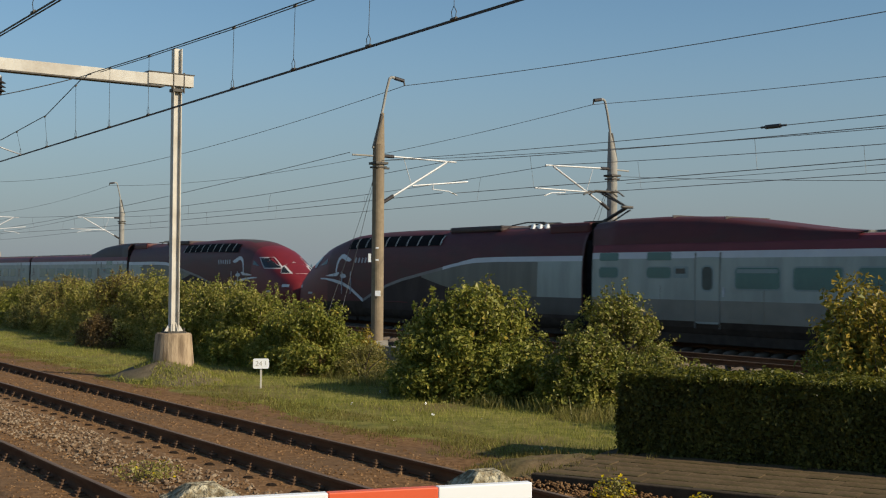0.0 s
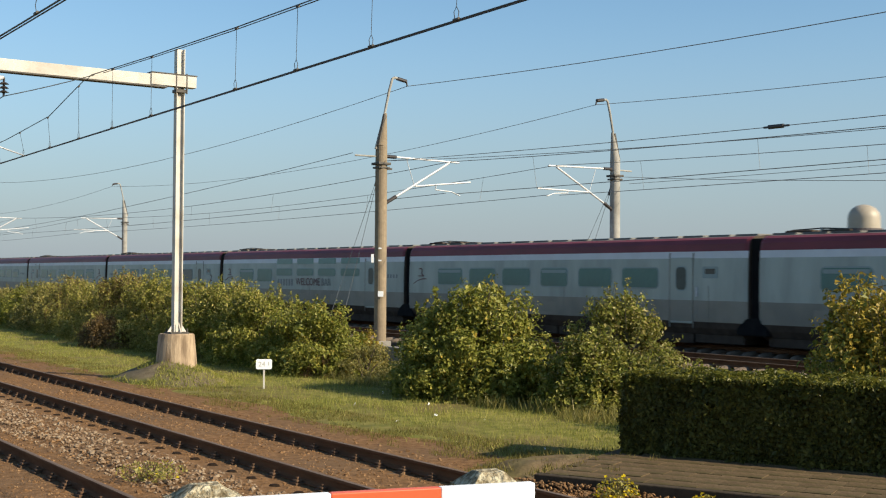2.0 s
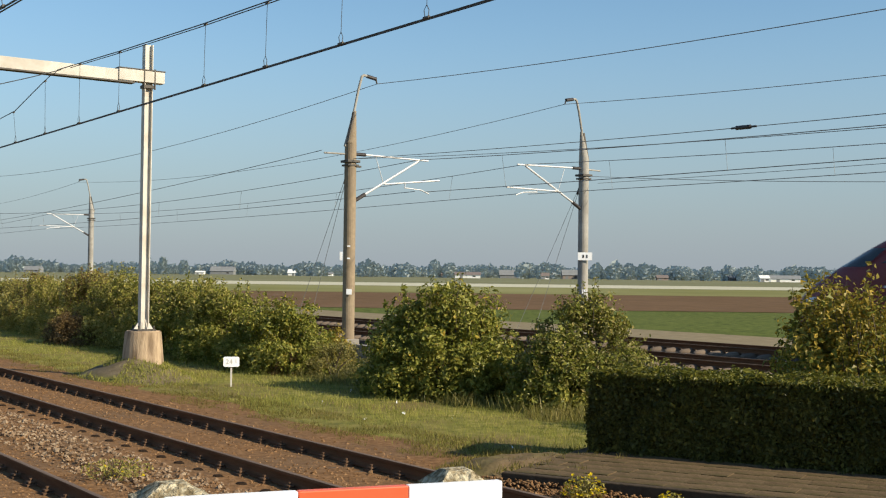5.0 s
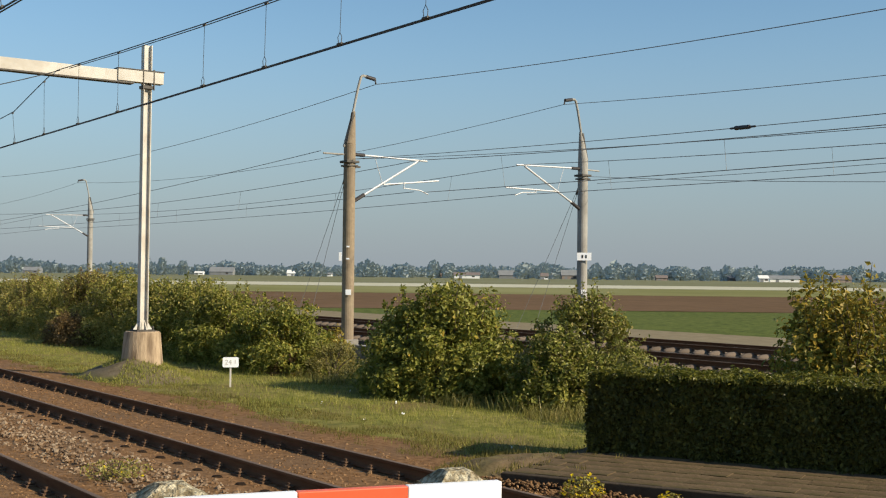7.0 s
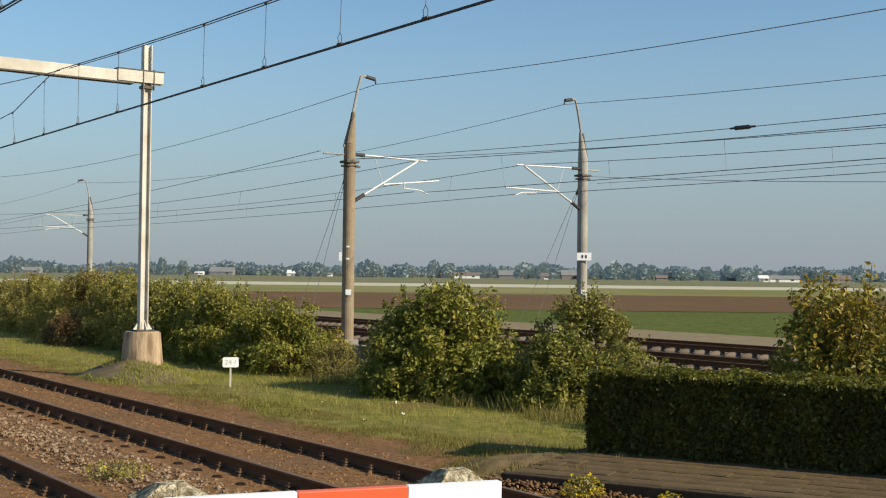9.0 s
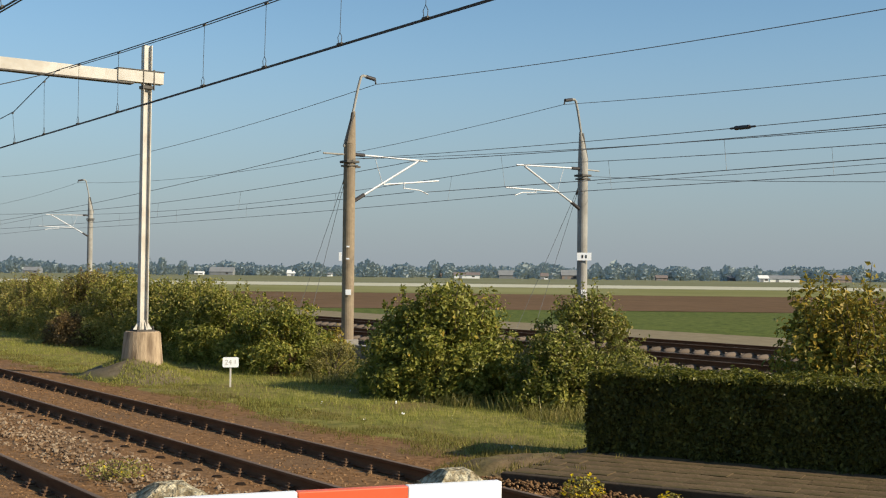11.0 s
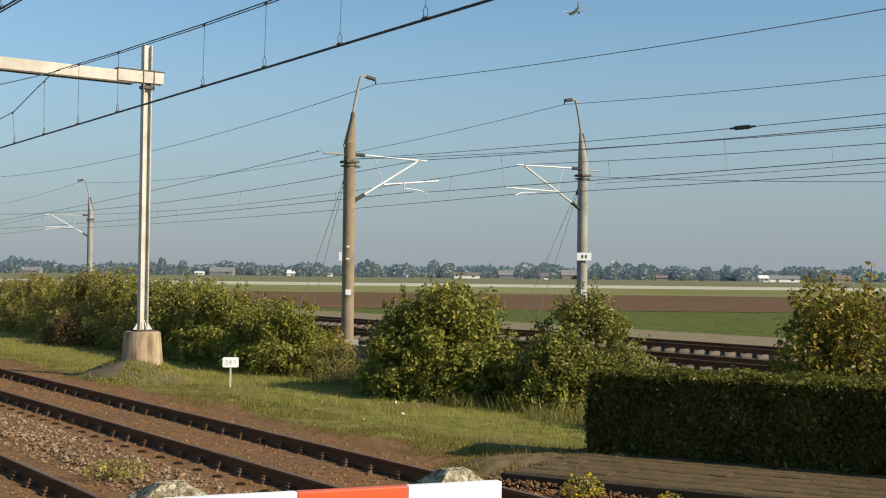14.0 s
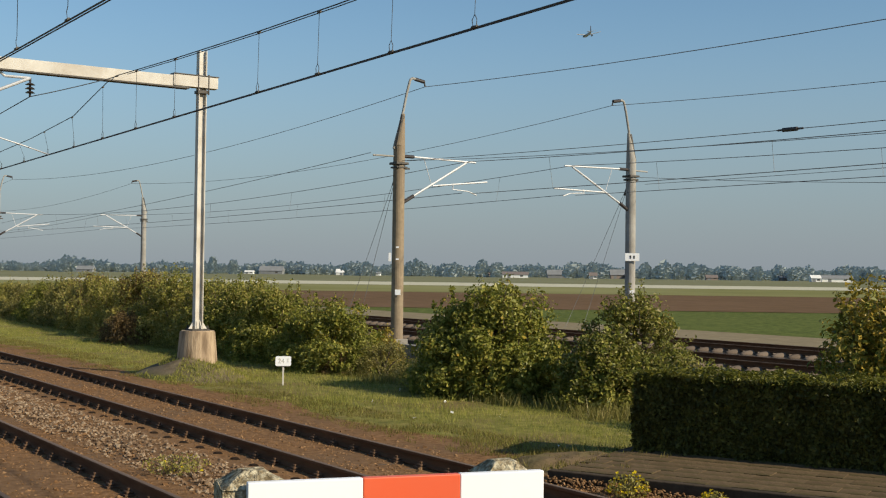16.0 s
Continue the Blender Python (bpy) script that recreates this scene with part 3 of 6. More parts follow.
            if sg < 0 and (i * 7 + int(length)) % 3 == 0:
                shared_part(("blind", round(w, 2)), "window_blind", lambda: rounded_panel(w * 0.94, 0.12, 0.04, 0.016), M["window_seal"], fr, pose(0, 0, 0.21))
        for x in doors:
            dr = shared_part("door", "door", lambda: rounded_panel(0.95, 2.02, 0.08, 0.005), M["silver_paint"], car, side_pose(x, 1.66, sg), "silver coach door")
            shared_part("door_seal", "window_frame", lambda: rounded_panel(0.50, 0.80, 0.18, 0.009), M["window_seal"], dr, pose(0, 0, 0.37))
            shared_part("door_glass", "door_window", lambda: rounded_panel(0.41, 0.70, 0.14, 0.014), M["smoked_glass"], dr, pose(0, 0, 0.37), "narrow rounded door window")
            shared_part("door_low", "lower_panel", lambda: rounded_panel(0.94, 0.65, 0.02, 0.008), M["silver_low"], dr, pose(0, 0, -0.625))
            shared_part("handle", "door_handle", lambda: rounded_panel(0.06, 0.30, 0.02, 0.03), M["galvanised"], dr, pose(0.66, 0, -0.04))
            for e in (-0.5, 0.5):
                shared_part("door_gap", "door_seam", lambda: rounded_panel(0.022, 2.3, 0.008, 0.006), M["silver_low"], dr, pose(e, 0, 0))
        for x in small:
            sf = shared_part("small_seal", "display_frame", lambda: rounded_panel(0.62, 0.36, 0.05, 0.006), M["window_seal"], car, side_pose(x, 2.22, sg))
            shared_part("small", "display", lambda: rounded_panel(0.40, 0.16, 0.03, 0.010), M["dark_glass"], sf, pose(0, 0, 0.03), "small dark destination display")
        for x, w in slim:
            sl = shared_part(("slimseal", w), "window_frame", lambda: rounded_panel(w + 0.08, 0.40, 0.14, 0.006), M["window_seal"], car, side_pose(x, 2.2, sg))
            shared_part(("slim", w), "window", lambda: rounded_panel(w, 0.33, 0.12, 0.012), M["train_glass"], sl, pose(0, 0, 0), "low green tinted window")
            shared_part(("up", w), "upper_panel", lambda: rounded_panel(w, 0.26, 0.05, 0.012), M["train_glass"], car, side_pose(x, 2.72, sg), "dark panel in the white line")
        # seams and hatches of the lower panels
        for k in range(5):
            x = -L + 2.4 + k * (2 * L - 4.8) / 4
            shared_part("hatch", "hatch", lambda: rounded_panel(0.85, 0.34, 0.03, 0.004), M["silver_low"], car, side_pose(x, 1.0, sg))
            shared_part("seam", "panel_seam", lambda: rounded_panel(0.016, 1.1, 0.005, 0.004), M["silver_low"], car, side_pose(x + 0.9, 1.25, sg))
    if bar:
        text_mesh("lettering", "WELCOME", 0.50, M["dark_letter"], car, side_pose(0.72, 1.72, -1) @ pose(0, -0.012, 0, 90), "dark red lettering")
        text_mesh("lettering", "BAR", 0.50, M["pale_letter"], car, side_pose(2.52, 1.72, -1) @ pose(0, -0.012, 0, 90), "faint grey lettering")
        for k in range(6):
            shared_part("bar_word", "word_bar", lambda: rounded_panel(0.17, 0.34, 0.02, 0.005), M["pale_letter"], car, side_pose(-2.35 + 0.29 * k, 1.70, -1))
    if emblem is not None:
        sw = bmesh.new()
        for pts in ([(-0.50, -0.25), (-0.2, -0.13), (0.1, -0.07), (0.42, -0.06)], [(-0.18, 0.05), (0.22, 0.05), (0.1, 0.12), (0.08, 0.2), (0.12, 0.30), (0.02, 0.36), (-0.12, 0.34)]):
            for (x0, z0), (x1, z1) in zip(pts, pts[1:]):
                rod(sw, (x0, 0, z0), (x1, 0, z1), 0.022, sides=5)
        part("emblem", sw, M["dark_letter"], car, "thin dark swoosh emblem").matrix_basis = side_pose(emblem, 2.0, -1)
    if numeral is not None:
        text_mesh("numeral", "2", 0.52, M["dark_letter"], car, side_pose(numeral, 1.86, -1) @ pose(0, -0.012, 0, 90), "dark red numeral")
    if words is not None:
        for k in range(6):
            shared_part("wordbar", "word_bar", lambda: rounded_panel(0.12, 0.16, 0.01, 0.004), M["pale_letter"], car, side_pose(words - 0.55 + k * 0.23, 2.03, -1))
    if dome is not None:
        bm = bmesh.new()
        rings = []
        for rr, z in [(0.45, 3.34), (0.445, 3.55), (0.44, 3.76)] + [(0.44 * math.cos(radians(a)), 3.76 + 0.38 * math.sin(radians(a))) for a in (15, 30, 45, 60, 75, 86)]:
            rings.append([bm.verts.new((dome + rr * math.cos(k * math.pi / 12), rr * math.sin(k * math.pi / 12), z)) for k in range(24)])
        for a, b in zip(rings, rings[1:]):
            for k in range(24):
                bm.faces.new((a[k], a[(k + 1) % 24], b[(k + 1) % 24], b[k]))
        bm.faces.new(rings[-1])
        part("antenna_dome", bm, M["dome_shell"], car, "beige domed antenna cover on the roof", smooth=True)
        part("dome_base", rods((dome, 0, 3.33), (dome, 0, 3.46), 0.56, 0.50, sides=24), M["roof_grey"], car)
    # bellows and bogie at the rear end
    for e in ((-1,) if hump >= 0 else (1, -1)):
        bm = bmesh.new()
        for k in range(4):
            box(bm, e * (L + 0.05 + 0.10 * k) - 0.045, e * (L + 0.05 + 0.10 * k) + 0.045, -1.28, 1.28, 0.75, 3.22, bevel=0.02)
            box(bm, e * (L + 0.05 + 0.10 * k) - 0.07, e * (L + 0.05 + 0.10 * k) + 0.07, -1.2, 1.2, 0.8, 3.16)
        part("bellows", bm, M["bellows"], car, "black rubber bellows between the coaches")
    bogie(car, -length / 2)
    # underfloor equipment, drawn down near the rails to stand in for shade beneath
    for a, b, zlow in ((-L + 0.25, -L + 2.2, 0.06), (-L + 2.3, -1.4, 0.02), (-1.3, 0.3, 0.04), (0.4, L - 2.3, 0.02), (L - 2.2, L - 0.25, 0.06)):
        part("equipment_box", boxed(a, b, -1.28, 1.28, zlow, 0.34, bevel=0.03), M["underframe"], car)
    cover = bmesh.new()
    rings = [[cover.verts.new((-length / 2 + e * w, y, z)) for e, w, z in ((-1, 0.62, 0.36), (1, 0.62, 0.36), (1, 0.58, 0.56), (1, 0.24, 0.86), (-1, 0.24, 0.86), (-1, 0.58, 0.56))] for y in (-1.475, 1.475)]
    cover.faces.new(rings[0])
    cover.faces.new(rings[1][::-1])
    for k in range(6):
        cover.faces.new((rings[0][k], rings[1][k], rings[1][(k + 1) % 6], rings[0][(k + 1) % 6]))
    bmesh.ops.recalc_face_normals(cover, faces=cover.faces)
    bmesh.ops.bevel(cover, geom=cover.edges[:], offset=0.03, segments=2, affect="EDGES")
    part("bogie_cover", cover, M["bellows"], car, "black flared housing over the bogie")
    return car


# ---------------------------------------------------------------- power car: nose tip at x = 0, body towards +x
T_LINE = [(0.0, 1.52), (0.4, 1.88), (1.0, 2.20), (1.6, 2.52), (2.2, 2.84), (2.7, 3.10), (3.3, 3.37), (3.8, 3.53), (4.8, 3.76), (5.8, 3.92), (9.0, 4.02), (13.0, 3.95), (16.4, 3.93), (19.2, 3.93), (22.0, 3.93)]
W_LINE = [(0.0, 0.66), (0.4, 0.95), (1.0, 1.14), (1.6, 1.25), (2.2, 1.32), (3.3, 1.40), (4.8, 1.44), (5.8, 1.45), (22.0, 1.45)]
B_LINE = [(0.0, 0.48), (0.4, 0.32), (1.0, 0.22), (2.2, 0.16), (4.0, 0.14), (22.0, 0.14)]
SECTION = [(0.0, 0.72), (0.03, 0.88), (0.09, 0.965), (0.2, 1.0), (0.45, 1.0), (0.60, 0.985), (0.70, 0.96), (0.80, 0.91), (0.88, 0.82), (0.94, 0.68), (0.98, 0.45), (0.995, 0.2), (1.0, 0.0)]


def along(line, s):
    for (a, b), (c, d) in zip(line, line[1:]):
        if a <= s <= c:
            t = (s - a) / (c - a)
            return b + (d - b) * t
    return line[-1][1] if s > line[-1][0] else line[0][1]


def smooth_along(line, s):
    return sum(along(line, min(22.0, max(0.0, s + d))) for d in (-0.25, -0.12, 0, 0.12, 0.25)) / 5


def skin(s, z):
    """Half width of the power car's skin at s metres from the nose and height z."""
    t, b = smooth_along(T_LINE, s), smooth_along(B_LINE, s)
    u = min(1.0, max(0.0, (z - b) / (t - b)))
    return smooth_along(W_LINE, s) * along(SECTION, u)


def patch(name, s0, s1, low, high, material, parent, label="", off=0.006, n=40, rows=5, sides=(-1, 1)):
    """A painted panel that lies on the skin, between two height lines."""
    for sg in sides:
        verts, faces = [], []
        for i in range(n + 1):
            s = s0 + (s1 - s0) * i / n
            a, b = low(s), high(s)
            for j in range(rows + 1):
                z = a + (b - a) * j / rows
                verts.append((s, sg * (skin(s, z) + off), z))
        r = rows + 1
        for i in range(n):
            for j in range(rows):
                q = (i * r + j, (i + 1) * r + j, (i + 1) * r + j + 1, i * r + j + 1)
                faces.append(q if sg < 0 else q[::-1])
        tagged(raw(name, verts, faces, material, parent, smooth=True), label)


def ribbon(name, line, material, parent, label="", off=0.012, sides=(-1, 1)):
    """A painted stroke on the skin along (s, z, half width), smoothed between the given places."""
    fine = []
    for (s0, z0, w0), (s1, z1, w1) in zip(line, line[1:]):
        fine += [(s0 + (s1 - s0) * k / 4, z0 + (z1 - z0) * k / 4, w0 + (w1 - w0) * k / 4) for k in range(4)]
    fine.append(line[-1])
    for sg in sides:
        verts, faces = [], []
        for i, (s, z, w) in enumerate(fine):
            p, q = fine[max(0, i - 1)], fine[min(len(fine) - 1, i + 1)]
            ds, dz = q[0] - p[0], q[1] - p[1]
            n = math.hypot(ds, dz)
            for e in (-1, 1):
                a, b = s - e * w * dz / n, z + e * w * ds / n
                verts.append((a, sg * (skin(a, b) + off), b))
            if i:
                f = (2 * i - 2, 2 * i, 2 * i + 1, 2 * i - 1)
                faces.append(f if sg < 0 else f[::-1])
        tagged(raw(name, verts, faces, material, parent, smooth=True), label)


def sweep_line(s):
    """Height of the white line that sweeps from the nose to the waist."""
    return along([(3.0, 1.88), (3.8, 1.87), (4.6, 1.80), (5.4, 1.68), (6.15, 1.46), (7.25, 0.95), (8.3, 1.34), (9.3, 1.64), (10.4, 1.88), (11.9, 2.12), (13.0, 2.29), (13.96, 2.45), (14.8, 2.56), (15.6, 2.63), (17.0, 2.66), (22.0, 2.66)], s)


def panel_low(s):
    return along([(11.9, 1.98), (13.2, 1.70), (14.8, 1.42), (17.0, 1.34), (22.0, 1.30)], s)


def build_power_car(label, pantograph_up, rim, screen):
    car = thing("power_car", label, "power car", "power cars of the train")
    st = [0.0, 0.12, 0.25, 0.4, 0.6, 0.8, 1.0, 1.3, 1.6, 1.9, 2.2, 2.5, 2.8, 3.1, 3.5, 4.0, 4.5, 5.0, 5.6, 6.4, 8, 10, 13, 17, 21.7, 21.85]
    def prof(s):
        t, b, w = smooth_along(T_LINE, s), smooth_along(B_LINE, s), smooth_along(W_LINE, s)
        k = 0.35 if s == 0 else (0.75 if s == 0.12 else 1)
        zc = (t + b) / 2
        return [(w * y * k, zc + (b + (t - b) * u - zc) * (0.6 if s == 0 else 1)) for u, y in SECTION]
    v, f, m = swept(st, prof, lambda k, s: (5 if k > 9 and s > 5 else 0 if k > 2 else 4) if s > 4.2 else (1 if k > 2 else 4))
    raw("body", v, f, [M["burgundy"], M["nose_red"], M["silver_paint"], M["silver_low"], M["underframe"], M["roof_grey"]], car, smooth=True, mats=m)
    # livery panels on the flank
    patch("lower_panel", 7.25, 21.8, lambda s: 0.60, lambda s: min(sweep_line(s) - 0.02, panel_low(max(11.9, s)) + 0.02), M["flank_dark"], car, "dark brown lower flank", off=0.004, n=60)
    patch("flank_panel", 11.9, 19.4, panel_low, lambda s: sweep_line(s) - 0.05, M["beige_panel"], car, "beige grey flank panel", off=0.007)
    patch("flank_panel", 19.4, 21.8, panel_low, lambda s: sweep_line(s) - 0.05, M["silver_paint"], car, "silver flank panel", off=0.008, n=6)
    patch("lower_flank", 13.0, 21.8, lambda s: 0.72, lambda s: 0.72 + min(0.60, (s - 13.0) * 0.16), M["flank_low"], car, "brownish grey lower flank", off=0.009)
    for s0, s1, paint, word in ((7.25, 13.4, "dulled_line", "dull grey sweeping line"), (13.4, 21.8, "white_stripe", "white sweeping line")):
        patch("white_line", s0, s1, lambda s: sweep_line(s) - 0.075, lambda s: sweep_line(s) + 0.05 + 0.06 * min(1, max(0, s - 14.5)), M[paint], car, word, off=0.011, n=40, rows=1)
    patch("white_line", 3.3, 7.25, lambda s: sweep_line(s) - 0.02 - 0.06 * min(1, (s - 3.1) / 2), lambda s: sweep_line(s) + 0.02 + 0.05 * min(1, (s - 3.1) / 2), M["white_stripe"], car, "white sweeping line", off=0.011, n=40, rows=1)
    # emblem: a bent white crest over two beak-like strokes
    ribbon("emblem", [(4.84, 2.08, 0.05), (4.84, 2.3, 0.065), (4.9, 2.55, 0.07), (5.02, 2.76, 0.08), (5.22, 2.89, 0.09), (5.42, 2.9, 0.105), (5.62, 2.83, 0.12), (5.85, 2.76, 0.10), (6.04, 2.73, 0.075), (6.17, 2.74, 0.01)], M["white_stripe"], car, "white swoosh emblem")
    ribbon("emblem", [(3.8, 2.0, 0.005), (4.2, 2.03, 0.045), (4.6, 2.05, 0.065)], M["white_stripe"], car)
    ribbon("emblem", [(4.63, 2.05, 0.065), (4.9, 2.08, 0.085), (5.1, 2.15, 0.03)], M["white_stripe"], car)
    ribbon("emblem", [(5.2, 2.0, 0.01), (5.3, 2.01, 0.085), (5.47, 2.01, 0.105), (5.64, 2.0, 0.085), (5.77, 1.99, 0.01)], M["white_stripe"], car)
    for k in range(6):
        ribbon("word_bar", [(6.52 + 0.28 * k, 2.60, 0.055), (6.60 + 0.28 * k, 2.82, 0.055)], M["letter_grey"], car)
    # cab glazing
    edge = lambda s: smooth_along(T_LINE, s) - 0.10
    patch("window_frame", 1.50, 3.44, lambda s: max(2.34, 2.32 + (s - 2.67) * 0.85), lambda s: min(2.94, 2.38 + (s - 1.50) * 1.2, edge(s)), rim, car, "window frame", off=0.011, n=24, rows=4)
    patch("cab_window", 1.64, 3.30, lambda s: max(2.39, 2.39 + (s - 2.67) * 0.85), lambda s: min(2.885, 2.39 + (s - 1.64) * 1.15, edge(s) - 0.03), M["dark_glass"], car, "dark cab side window", off=0.017, n=24, rows=4)
    patch("window_frame", 0.80, 1.92, lambda s: 2.10 + max(0, s - 1.35) * 1.1, lambda s: max(2.11 + max(0, s - 1.35) * 1.1, min(2.14 + (s - 0.80) * 0.6, edge(s) + 0.05)), rim, car, off=0.011, n=16, rows=4)
    patch("windscreen", 0.90, 1.83, lambda s: 2.13 + max(0, s - 1.35) * 1.1, lambda s: max(2.135 + max(0, s - 1.35) * 1.1, min(2.13 + (s - 0.90) * 0.58, edge(s) + 0.02)), screen, car, "raked windscreen", off=0.017, n=16, rows=4)
    patch("quarter_window", 3.2, 3.85, lambda s: 2.48 + 0.10 * (s - 3.2), lambda s: 2.50 + 0.46 * (s - 3.2), M["dark_glass"], car, "small dark quarter window", off=0.014, n=8, rows=2)
    patch("headlight", 0.55, 1.0, lambda s: 1.42, lambda s: 1.56, M["white_stripe"], car, "pale headlight", off=0.012, n=6, rows=2)
    patch("number_bar", 1.9, 2.4, lambda s: 1.14, lambda s: 1.24, M["letter_grey"], car, off=0.012, n=2, rows=1)
    # cab door and its rails
    patch("cab_door", 5.48, 6.16, lambda s: 0.98, lambda s: 2.45, M["burgundy"], car, "burgundy cab door", off=0.009, n=4, rows=4)
    for s0 in (5.43, 6.21):
        for sg in (-1, 1):
            part("handrail", rods((s0, sg * 1.485, 1.2), (s0, sg * 1.485, 2.2), 0.02, sides=6), M["galvanised"], car)
    # air intakes: black opening with pale slats
    patch("air_intake", 5.75, 13.1, lambda s: 3.27 - 0.02 * (9 - s) * (s < 9), lambda s: 3.72 - 0.06 * max(0, 7 - s), M["bellows"], car, "black air intake band", off=0.028, n=30, rows=4)
    for k in range(9):
        s0 = 6.4 + 0.83 * k
        patch("intake_slat", s0, s0 + 0.055, lambda s: 3.28, lambda s: 3.70, M["slat"], car, off=0.042, n=1, rows=4)
    # roof gear
    part("roof_end", boxed(19.6, 21.83, -1.1, 1.1, 3.5, 3.945, bevel=0.12), M["burgundy"], car, "raised burgundy end of the roof")
    bm = bmesh.new()
    box(bm, 13.2, 16.6, -0.95, 0.95, 3.75, 3.985, bevel=0.07)
    part("roof_cowl", bm, M["fairing_dark"], car, "low dark cowl on the roof", smooth=False)
    bm = bmesh.new()
    for e in (18.3, 18.7, 19.1):
        rod(bm, (e, -0.75, 3.80), (e, -0.75, 3.97), 0.10, 0.06)
    part("roof_insulator", bm, M["white_paint"], car, "white roof insulators", kind="stuff")
    bm = bmesh.new()
    for y in (-0.5, 0.3):
        rod(bm, (16.7, y, 3.98), (17.6, y, 4.07), 0.025, sides=6)
        rod(bm, (17.6, y, 4.07), (18.6, y, 4.05), 0.025, sides=6)
        rod(bm, (18.6, y, 4.05), (19.1, y, 3.90), 0.03, sides=6)
    box(bm, 18.2, 18.8, -0.6, 0.6, 3.97, 4.01, bevel=0.01)
    part("roof_frame", bm, M["steel_dark"], car, "low folded frame in the roof well", kind="stuff")
    if pantograph_up:
        pg = bmesh.new()
        box(pg, 20.7, 21.65, -0.4, 0.4, 3.94, 4.02, bevel=0.02)
        rod(pg, (21.3, 0, 4.0), (22.5, 0, 4.46), 0.065)
        rod(pg, (21.55, 0.2, 4.0), (22.45, 0.2, 4.38), 0.03)
        rod(pg, (22.5, 0, 4.46), (21.35, 0.12, 4.97), 0.035)
        rod(pg, (22.5, 0, 4.46), (21.35, -0.12, 4.97), 0.035)
        rod(pg, (22.5, -0.25, 4.46), (22.5, 0.25, 4.46), 0.05)
        pa = part("pantograph_arm", pg, M["steel_dark"], car, "dark folding pantograph arm")
        hd = bmesh.new()
        for e in (-0.16, 0.16):
            rod(hd, (21.3 + e, -0.55, 5.06), (21.3 + e, 0.55, 5.06), 0.035)
            for sg in (-1, 1):
                rod(hd, (21.3 + e, sg * 0.55, 5.06), (21.3 + e, sg * 0.80, 4.92), 0.028)
        rod(hd, (21.1, 0, 5.03), (21.5, 0, 5.03), 0.025)
        rod(hd, (21.35, 0.12, 4.97), (21.35, -0.12, 5.03), 0.025)
        part("pantograph_head", hd, M["steel_dark"], pa, "dark pantograph collector head")
    for x in (4.6, 18.2):
        bogie(car, x)
    # underfloor boxes again lowered, filling the gap that shade would darken
    for a, b in ((3.1, 6.3), (6.5, 16.2), (16.4, 21.6)):
        part("equipment_box", boxed(a, b, -1.2, 1.2, 0.02, 0.32, bevel=0.03), M["underframe"], car)
    bm = bmesh.new()
    for k in range(3):
        box(bm, 21.86 + 0.12 * k, 21.95 + 0.12 * k, -1.25, 1.25, 0.8, 3.3, bevel=0.02)
        box(bm, 21.86 + 0.12 * k, 21.95 + 0.12 * k, -1.05, 1.05, 3.2, 3.92, bevel=0.02)
    part("bellows", bm, M["bellows"], car)
    part("coupler", rods((-0.18, 0, 0.95), (0.6, 0, 0.95), 0.14), M["steel_dark"], car)
    return car


CARS = []     # each car with the place of its origin along the train, and whether it is turned round


